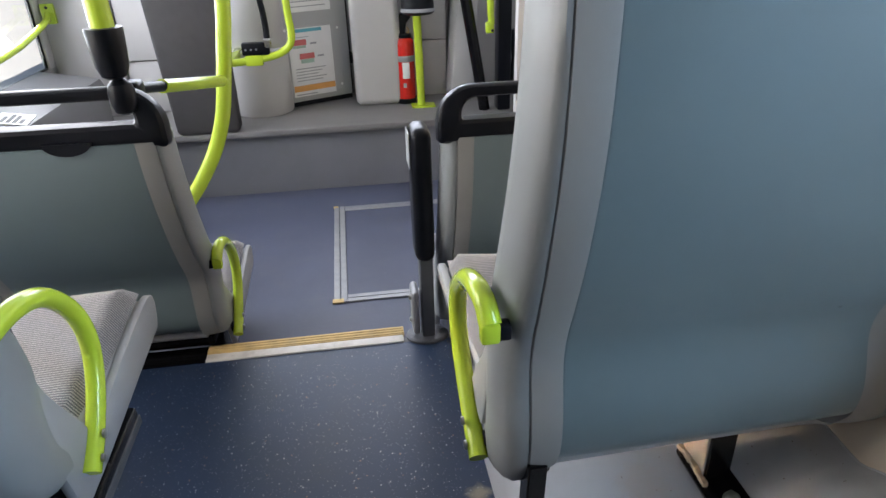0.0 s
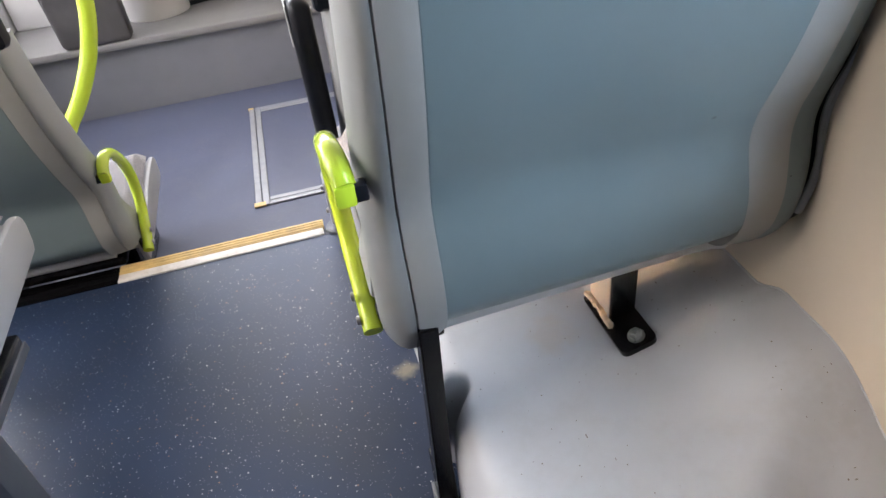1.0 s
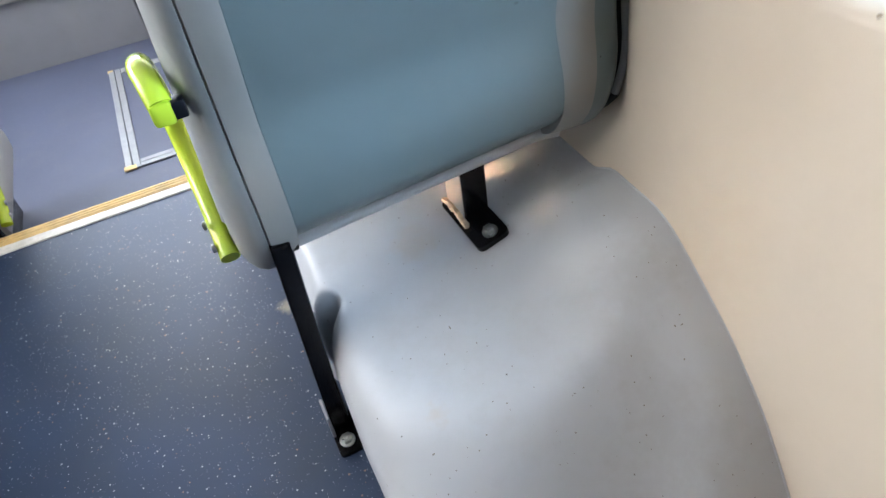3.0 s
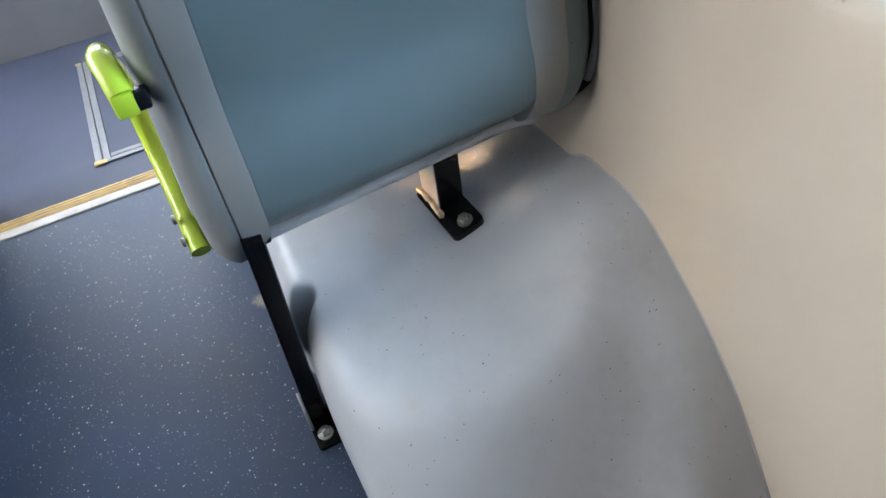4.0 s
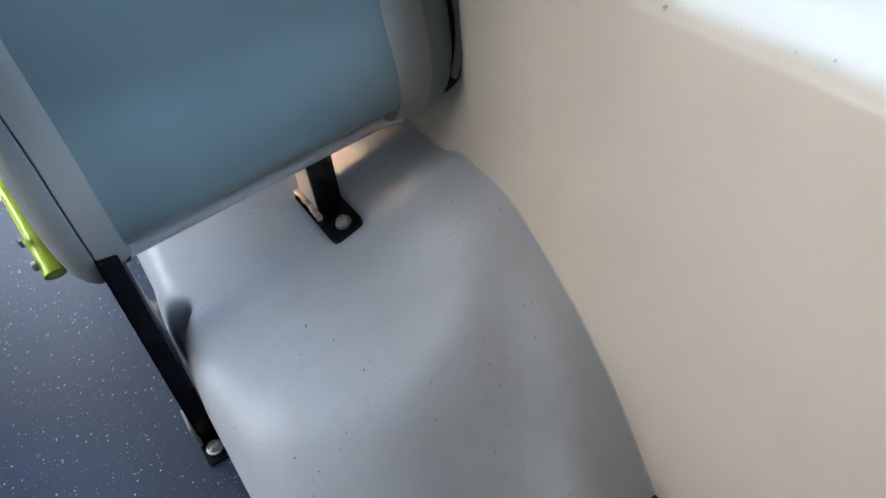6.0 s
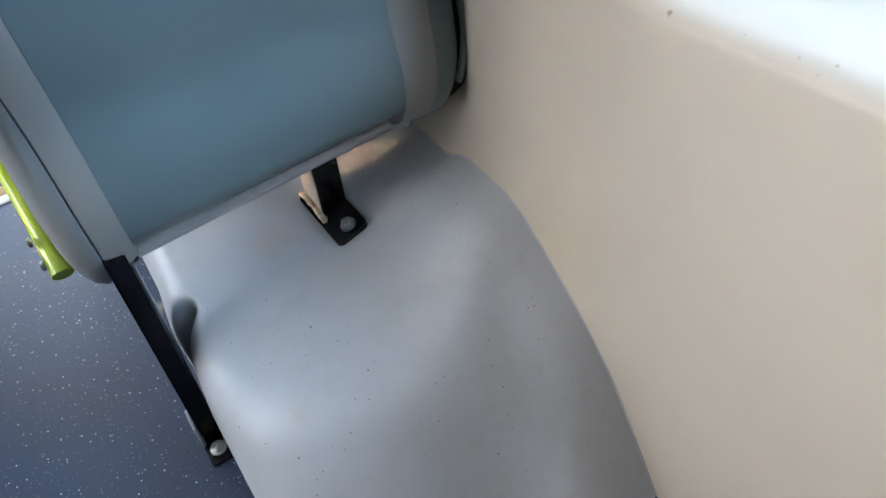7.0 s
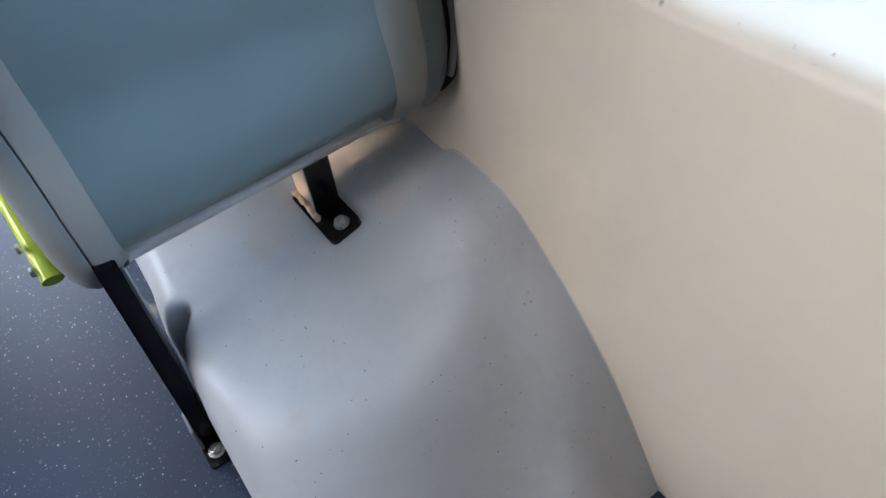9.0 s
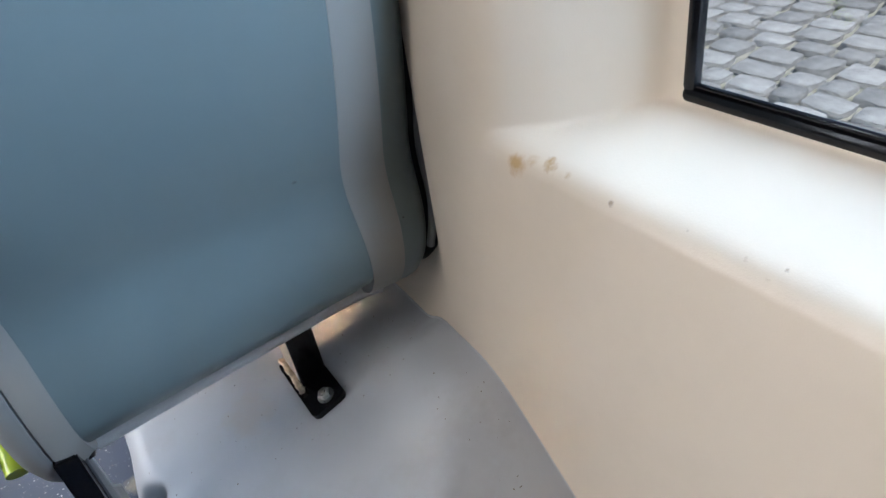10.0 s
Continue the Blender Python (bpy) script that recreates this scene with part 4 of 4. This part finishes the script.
def curved_rail():
    t = thing("curved_grab_rail", "curved lime green grab rail with a black sleeved cross tube", "grab rail", at=(0, 2.2, 0))
    part("rail", tube([(-0.30, 0, LOW), (-0.296, 0, 0.02), (-0.270, 0, 0.135), (-0.228, 0, 0.205), (-0.190, 0, 0.252), (-0.152, 0, 0.306), (-0.114, 0, 0.373), (-0.083, 0, 0.456), (-0.063, 0, 0.555),
                       (-0.050, 0, 0.635), (-0.038, 0, 0.72), (-0.026, 0, 0.9), (-0.026, 0, 1.30), (-0.026, 0, 1.749)], 0.0185, 18, 8), M_GREEN, t, "curved lime green tube")
    part("cross_tube", tube([(-0.066, 0, 0.542), (-0.092, -0.19, 0.578), (-0.1175, -0.355, 0.6105)], 0.0140, 14, 3), M_GREEN, t, "lime green cross tube")
    part("sleeve", tube([(-0.1165, -0.348, 0.609), (-0.127, -0.43, 0.625), (-0.136, -0.515, 0.640)], 0.0105, 14, 4), M_BLACK, t, "black sleeve")
    part("clamp_block", box(-0.148, -0.118, -0.50, -0.455, 0.612, 0.648, 0.008, 3), M_BLACK, t, "black clamp block")


curved_rail()


def padded_post():
    t = thing("padded_post", "black padded upright on a grey metal hinge at the step", "padded post", at=(0.372, 1.80, 0.0))
    part("base_plate", lathe([(0.050, 0.0), (0.050, 0.006), (0.046, 0.009), (0.02, 0.010)], 28, None, Matrix.Diagonal((1, 0.75, 1, 1))), M_DARKSTEEL, t, "dark grey oval base")
    part("bracket", box(-0.012, 0.018, -0.02, 0.03, 0.008, 0.225, 0.005, 2), M_DARKSTEEL, t, "dark grey metal upright")
    part("hinge_cover", box(-0.034, -0.017, -0.025, 0.035, 0.02, 0.135, 0.008, 3), M_ALU, t, "grey hinge cover")
    for hz in (0.05, 0.11):
        part("hinge_pin", lathe([(0.006, 0), (0.006, 0.004), (0.003, 0.006)], 12, None, pose(-0.034, 0.0, hz, 0, -90, 0)), M_STEEL, t)
    part("pad", box(-0.022, 0.022, -0.045, 0.045, 0.215, 0.515, 0.020, 5), M_BLACK, t, "black moulded pad")
    part("pad_edge", box(-0.0255, -0.0225, -0.03, 0.03, 0.43, 0.505, 0.0012, 1), M_TRAY, t, "pale strip on the pad's upper edge")


padded_post()


def extinguisher():
    t = thing("fire_extinguisher", "red fire extinguisher with a white label standing on the platform", "extinguisher", at=(0.494, 3.49, PLAT_Z))
    part("body", lathe([(0.041, 0.018), (0.044, 0.022), (0.044, 0.255), (0.041, 0.275), (0.030, 0.290), (0.016, 0.297)], 28), M_RED, t, "red enamelled cylinder")
    part("foot_ring", lathe([(0.043, 0.0), (0.046, 0.003), (0.046, 0.022), (0.044, 0.0235)], 28), M_BLACK, t, "black foot ring")
    part("collar", lathe([(0.032, 0.286), (0.034, 0.290), (0.034, 0.302), (0.022, 0.306)], 20), M_BLACK, t, "black collar")
    part("valve", lathe([(0.013, 0.300), (0.013, 0.335), (0.008, 0.338)], 14), M_STEEL, t, "metal valve")
    bm = plate([(-0.020, 0.305), (0.006, 0.305), (0.012, 0.345), (0.034, 0.372), (0.030, 0.388), (-0.010, 0.388), (-0.028, 0.370)], "y", -0.014, 0.014, None, 0.003)
    part("lever", bm, M_BLACK, t, "black squeeze lever")
    part("safety_pin", tube([(0.014, -0.012, 0.33), (0.022, -0.014, 0.32), (0.02, -0.014, 0.305), (0.012, -0.012, 0.312)], 0.003, 8, 4), M_YELLOW, t, "yellow pin ring")
    part("strap", lathe([(0.0445, 0.186), (0.0468, 0.188), (0.0468, 0.210), (0.0445, 0.212)], 28), M_TRAY, t, "pale holding strap")
    part("strap_buckle", box(-0.072, -0.035, -0.03, -0.018, 0.188, 0.212, 0.003, 2), M_TRAY, t, "pale strap buckle")
    def label_patch(a0, a1, z0, z1, mat, name):
        own = grid_surface(steps_between(radians(a0), radians(a1), 6), [z0, z1], lambda a, z: (0.0447 * math.cos(a), 0.0447 * math.sin(a), z))
        part(name, own, mat, t, "white printed label" if mat is M_PAPER else "")
    label_patch(250, 292, 0.115, 0.185, M_PAPER, "label")
    label_patch(252, 270, 0.075, 0.095, M_TRAY, "small_label")


extinguisher()


def validator_pole():
    t = thing("ticket_validator", "dark oval ticket validator on a lime green pole", "ticket validator", at=(0.552, 3.40, PLAT_Z))
    part("pole", tube([(0, 0, 0.006), (-0.002, 0, 0.2), (-0.006, 0, 0.40)], 0.0175, 16, 3), M_GREEN, t, "lime green pole")
    part("foot", plate(rounded(-0.045, 0.06, -0.035, 0.035, 0.008), "z", 0.0, 0.007), M_GREEN, t, "lime green foot plate")
    part("head", lathe([(0.020, 0.385), (0.060, 0.392), (0.072, 0.402), (0.070, 0.418), (0.058, 0.60), (0.04, 0.62)], 28, None, Matrix.Diagonal((1.0, 0.8, 1, 1))), M_BLACK, t, "black plastic head")
    part("head_band", lathe([(0.0725, 0.403), (0.0735, 0.406), (0.0725, 0.416), (0.071, 0.417)], 28, None, Matrix.Diagonal((1.0, 0.8, 1, 1))), M_GREYPRINT, t, "grey band")


validator_pole()


def round_column():
    t = thing("round_waste_bin", "light grey half-round bin cabinet on the platform", "bin cabinet", at=(-0.142, 3.50, PLAT_Z))
    outline = [(0.127 * math.cos(a), -0.135 * math.sin(a)) for a in steps_between(0, math.pi, 24)] + [(-0.127, 0.14), (0.127, 0.14)]
    bm = plate(outline, "z", 0.0, 0.245, None, 0.004)
    part("body", bm, M_LIGHTPANEL, t, "light grey moulded body")
    bm = plate([(u * 1.015, v * 1.015) for u, v in outline], "z", 0.247, 0.275, None, 0.006)
    part("top_rim", bm, M_LIGHTPANEL, t, "light grey rim")
    part("upper_panel", plate([(u * 0.98, v * 0.7 + 0.02) for u, v in outline], "z", 0.275, 0.62, None, 0.004), M_LIGHTPANEL, t, "light grey upper panel")


round_column()


def green_loop():
    t = thing("green_loop_rail", "lime green bent loop rail holding a small black reader", "grab rail", at=(0, 3.20, 0))
    part("rail", tube([(-0.20, -0.02, 0.405), (-0.12, 0, 0.408), (-0.03, 0, 0.425), (0.02, 0, 0.455), (0.035, 0, 0.50), (0.030, 0, 0.58), (0.024, 0, 0.8), (0.02, 0, 1.0)], 0.0145, 14, 6),
         M_GREEN, t, "lime green bent tube")
    part("connector", box(-0.152, -0.085, -0.019, 0.019, 0.388, 0.428, 0.006, 2), M_GREEN, t, "lime green sleeve joint")
    part("reader", box(-0.16, -0.055, -0.012, 0.02, 0.428, 0.475, 0.005, 2), M_BLACK, t, "black reader box")
    for k in range(3):
        part("reader_key", lathe([(0.004, 0), (0.004, 0.002), (0.003, 0.003)], 10, None, pose(-0.145 + 0.02 * k, -0.012, 0.45, 90, 0, 0)), M_TRAY, t)
    part("cable", tube([(-0.06, 0, 0.465), (-0.062, 0.01, 0.56), (-0.075, 0.02, 0.70), (-0.08, 0.02, 1.0)], 0.012, 10, 6), M_BLACK, t, "black corrugated cable")
    part("cable_clip", lathe([(0.014, 0.0), (0.016, 0.004), (0.016, 0.03), (0.012, 0.034)], 14, None, pose(-0.060, 0, 0.455)), M_STEEL, t, "metal cable end")
    part("mount", box(-0.225, -0.195, -0.02, 0.3, 0.390, 0.42, 0.005, 2), M_GREEN, t, "lime green mount")


green_loop()


def notice_board():
    # hinged grey service door with two printed sheets
    m = Matrix.Translation((-0.045, 3.49, PLAT_Z)) @ pose(0, 0, 0, 0, 0, 26.0)
    t = thing("service_door", "grey laminate service door with printed sheets behind clear film", "service door")
    t.matrix_basis = m
    w = 0.335
    part("door_leaf", box(0.0, w, 0.0, 0.022, 0.022, 0.66, 0.003, 2), M_GREYDOOR, t, "grey laminate leaf")
    # the shade in the gap under the leaf, put in as a black box
    part("gap_seal", box(0.004, w - 0.004, 0.004, 0.03, 0.002, 0.0215), M_BLACK, t, "black filler that stands in for the dark gap below the leaf", False)
    for hz in (0.16, 0.62):
        part("hinge", box(w + 0.0005, w + 0.012, -0.008, 0.016, hz, hz + 0.05, 0.003, 2), M_BLACK, t, "black hinge")
    part("edge_seal", box(w - 0.006, w + 0.0004, -0.0015, 0.006, 0.022, 0.66), M_BLACK, t, "black edge seal", False)
    part("leaf_groove", box(0.20, w - 0.008, -0.0008, 0.001, 0.270, 0.273), M_GREYPRINT, t, "", False)
    film = part("film_holder", box(0.018, 0.290, -0.004, -0.0005, 0.050, 0.345, 0.001, 1), M_GREYDOOR, t, "clear grey film holder")
    for fx, fz in ((0.278, 0.075), (0.278, 0.325), (0.03, 0.335)):
        part("stud", lathe([(0.006, 0), (0.006, 0.002), (0.004, 0.003)], 12, None, pose(fx, -0.004, fz, 90, 0, 0)), M_PAPER, film, "white stud")
    sheet = part("printed_sheet", box(0.040, 0.245, -0.0066, -0.0042, 0.045, 0.340), M_PAPER, t, "white sheet with teal, red and orange print", False)

    def bar(x0, x1, z0, z1, mat):
        part("print_bar", box(x0, x1, -0.0075, -0.0067, z0, z1), mat, sheet, "", False)
    bar(0.046, 0.200, 0.322, 0.336, M_TEAL)
    bar(0.052, 0.135, 0.300, 0.303, M_GREYPRINT)
    bar(0.052, 0.122, 0.268, 0.292, M_REDPRINT)
    bar(0.056, 0.118, 0.256, 0.267, M_GREENPRINT)
    bar(0.140, 0.170, 0.268, 0.276, M_GREYPRINT)
    bar(0.085, 0.155, 0.208, 0.232, M_REDPRINT)
    bar(0.089, 0.151, 0.190, 0.207, M_GREENPRINT)
    bar(0.170, 0.200, 0.212, 0.219, M_GREYPRINT)
    for k in range(5):
        bar(0.060, 0.205 - 0.02 * (k % 3), 0.165 - 0.013 * k, 0.1685 - 0.013 * k, M_GREYPRINT)
    bar(0.042, 0.243, 0.068, 0.094, M_ORANGE)
    bar(0.050, 0.150, 0.052, 0.056, M_GREYPRINT)
    upper = part("upper_sheet", box(0.055, 0.255, -0.003, -0.0005, 0.405, 0.62), M_PAPER, t, "white printed sheet", False)
    for k in range(4):
        part("print_bar", box(0.07, 0.23 - 0.02 * (k % 2), -0.0038, -0.0031, 0.425 + 0.02 * k, 0.429 + 0.02 * k), M_GREYPRINT, upper, "", False)


notice_board()


def front_panels():
    t = thing("corner_column", "light grey rounded corner column on the platform", "column", at=(0.34, 3.545, PLAT_Z))
    part("column", box(-0.074, 0.138, -0.09, 0.12, 0.0, 0.645, 0.03, 5), M_LIGHTPANEL, t)
    t = thing("wall_panel", "light grey moulded wall panel with a joint behind the extinguisher", "wall panel", kind="structure")
    part("lower_panel", box(0.41, 0.70, 3.60, 3.705, PLAT_Z, 0.386, 0.006, 2), M_LIGHTPANEL, t)
    part("upper_panel", box(0.41, 0.70, 3.60, 3.705, 0.390, 0.78, 0.006, 2), M_LIGHTPANEL, t)
    t = thing("door_pillar", "pale sloping pillar cover beside the doorway", "pillar", at=(0.745, 3.50, PLAT_Z))
    own = plate([(-0.055, 0.0), (0.05, 0.0), (0.10, 0.75), (0.10, 1.5), (0.0, 1.5), (0.0, 0.6)], "y", -0.05, 0.18, None, 0.015)
    part("cover", own, M_LIGHTPANEL, t)
    t = thing("hanging_strap", "black webbing strap running down to the platform", "strap", at=(0.82, 3.28, PLAT_Z))
    part("webbing", tube([(-0.005, 0, 0.0), (-0.016, 0, 0.07), (-0.080, 0, 0.436), (-0.135, 0, 0.75), (-0.20, 0, 1.4)], 0.024, 10, 5, None, 1.0), M_RUBBER, t)
    t = thing("door_post", "black door post with a lime green grab bar", "door post", at=(0.895, 3.27, PLAT_Z))
    part("post", box(-0.028, 0.028, -0.02, 0.05, 0.0, 1.6, 0.006, 2), M_BLACK, t, "black post")
    part("brace", tube([(0.03, 0, 0.10), (0.05, 0, 0.22), (0.03, 0, 0.33)], 0.016, 8, 4), M_BLACK, t, "black brace")
    gb = part("grab_bar", tube([(-0.06, -0.03, 0.36), (-0.066, -0.03, 0.50), (-0.072, -0.03, 1.2)], 0.014, 14, 4), M_GREEN, t, "lime green grab bar")
    part("bar_end", box(-0.085, -0.05, -0.045, -0.015, 0.325, 0.37, 0.008, 3), M_GREEN, gb)
    part("bar_bolt", lathe([(0.006, 0), (0.006, 0.004), (0.003, 0.005)], 10, None, pose(-0.06, -0.046, 0.337, 90, 0, 0)), M_BLACK, gb)
    # dark upholstered panel and the pale side panels behind the rail
    t = thing("upholstered_screen", "dark grey upholstered screen standing on the platform edge", "screen", at=(-0.335, 3.19, PLAT_Z))
    own = plate(rounded(-0.118, 0.125, 0.0, 0.72, 0.02), "y", -0.03, 0.05, None, 0.012)
    for v in own.verts:
        v.co.x += -0.045 * (v.co.z / 0.5) if v.co.x < 0 and v.co.z < 0.5 else (-0.045 if v.co.x < 0 else 0)
    part("pad", own, M_DARK, t, "dark grey upholstered face")
    part("backing_board", box(-0.14, 0.118, 0.0505, 0.062, 0.0, 0.715, 0.003, 2), M_GREYDOOR, t, "grey laminate backing board")
    t = thing("side_panel", "pale grey side panel with a vertical joint behind the screen", "side panel", kind="structure")
    part("panel", box(-0.99, -0.72, 3.55, 3.70, PLAT_Z, 1.6, 0.008, 2), M_LIGHTPANEL, t)
    part("panel", box(-0.715, -0.40, 3.58, 3.70, PLAT_Z, 0.36, 0.008, 2), M_LIGHTPANEL, t)
    part("panel", box(-0.715, -0.40, 3.57, 3.70, 0.364, 0.78, 0.008, 2), M_LIGHTPANEL, t)
    t = thing("window_rail", "lime green rail fixed across the side window", "grab rail", at=(0, 0, 0))
    r = part("rail", tube([(-0.955, 3.53, 0.575), (-0.947, 3.47, 0.553), (-0.94, 3.26, 0.518), (-0.94, 3.03, 0.492), (-0.94, 2.2, 0.44)], 0.013, 14, 6), M_GREEN, t, "lime green tube")
    own = plate(rounded(-0.025, 0.025, -0.04, 0.04, 0.006), "y", 3.530, 3.548)
    bmesh.ops.translate(own, vec=(-0.955, 0, 0.575), verts=own.verts)
    fp = part("fixing_plate", own, M_GREEN, r, "lime green fixing plate")
    for dz in (-0.025, 0.025):
        part("plate_screw", lathe([(0.006, 0), (0.006, 0.003), (0.003, 0.004)], 10, None, pose(-0.955, 3.530, 0.575 + dz, 90, 0, 0)), M_BLACK, fp)


front_panels()

# ---- outside ----
GROUND = -0.55
M_PALE = material("pale_concrete", (0.90, 0.82, 0.70), 0.85, 0, 1.2, 0.06, 60, 0.06, (0.66, 0.64, 0.60), 0.8, 0.5)
tagged(mesh_object("pavement", box(-40, -1.9, -30, 40, GROUND - 0.034, GROUND - 0.01), M_PALE, None, False), "pale sunlit concrete pavement beside the bus", "pavement", kind="structure")
tagged(mesh_object("ground", box(-60, 60, -60, 60, GROUND - 0.06, GROUND - 0.035), M_JOINT, None, False), "sandy joints between the paving setts", "ground", kind="structure")


def sett_mesh(seed):
    rnd = random.Random(seed)
    bm = bmesh.new()
    bmesh.ops.create_cube(bm, size=1.0)
    bmesh.ops.subdivide_edges(bm, edges=bm.edges[:], cuts=1, use_grid_fill=True)
    for v in bm.verts:
        r = 1.0 if v.co.z < 0 else 1 - 0.10 * (abs(v.co.x) > 0.4) * (abs(v.co.y) > 0.4) - 0.05
        v.co.x, v.co.y = v.co.x * r + rnd.uniform(-0.06, 0.06), v.co.y * r + rnd.uniform(-0.06, 0.06)
        v.co.z = v.co.z if v.co.z < 0 else v.co.z + rnd.uniform(-0.03, 0.03) + (0.10 if abs(v.co.x) + abs(v.co.y) < 0.3 else 0)
    me = bpy.data.meshes.new("sett")
    for f in bm.faces:
        f.smooth = True
    bm.to_mesh(me)
    bm.free()
    me.materials.append(M_STONE)
    return me


def paving():
    rnd = random.Random(4)
    t = thing("sett_paving", "uneven grey granite sett paving with sandy joints", "pavement", kind="structure", at=(0, 0, GROUND))
    kinds = [sett_mesh(k) for k in range(8)]
    x, count = 2.45, 0
    while x < 5.3 and count < 300:
        depth = rnd.uniform(0.16, 0.215)
        y = 0.6 + rnd.uniform(-0.05, 0.05)
        while y < 4.3 and count < 300:
            length = rnd.uniform(0.15, 0.29)
            ob = new("sett", rnd.choice(kinds))
            ob.parent = t
            ob.matrix_basis = pose(x + depth / 2, y + length / 2, -0.035 + rnd.uniform(-0.006, 0.006), rnd.uniform(-2, 2), rnd.uniform(-2, 2), rnd.uniform(-3, 3)) @ Matrix.Diagonal((depth - 0.020, length - 0.020, 0.070, 1))
            y += length
            count += 1
        x += depth


paving()


def paving_field():
    """The same setts further off, joined."""
    rnd = random.Random(9)
    verts, faces = [], []
    x = 1.25
    while x < 7.0:
        depth = rnd.uniform(0.16, 0.215)
        y = -3.0 + rnd.uniform(0, 0.2)
        while y < 8.0:
            length = rnd.uniform(0.15, 0.29)
            if not (2.37 < x + depth / 2 < 5.52 and 0.52 < y + length / 2 < 4.48):
                a, b, c, d, h = x + 0.014, x + depth - 0.014, y + 0.014, y + length - 0.014, rnd.uniform(-0.004, 0.008)
                k, r = len(verts), 0.018
                verts += [(a, c, -0.04), (b, c, -0.04), (b, d, -0.04), (a, d, -0.04), (a, c, h - 0.012), (b, c, h - 0.012), (b, d, h - 0.012), (a, d, h - 0.012),
                          (a + r, c + r, h), (b - r, c + r, h), (b - r, d - r, h), (a + r, d - r, h)]
                for q in range(4):
                    p = (q + 1) % 4
                    faces += [(k + q, k + p, k + 4 + p, k + 4 + q), (k + 4 + q, k + 4 + p, k + 8 + p, k + 8 + q)]
                faces.append((k + 8, k + 9, k + 10, k + 11))
            y += length
        x += depth
    me = bpy.data.meshes.new("sett_field")
    me.from_pydata(verts, [], faces)
    me.materials.append(M_STONE)
    ob = new("sett_field", me)
    ob.matrix_basis = pose(0, 0, GROUND)
    tagged(ob, "grey granite setts continuing across the street", "pavement", kind="stuff")


paving_field()
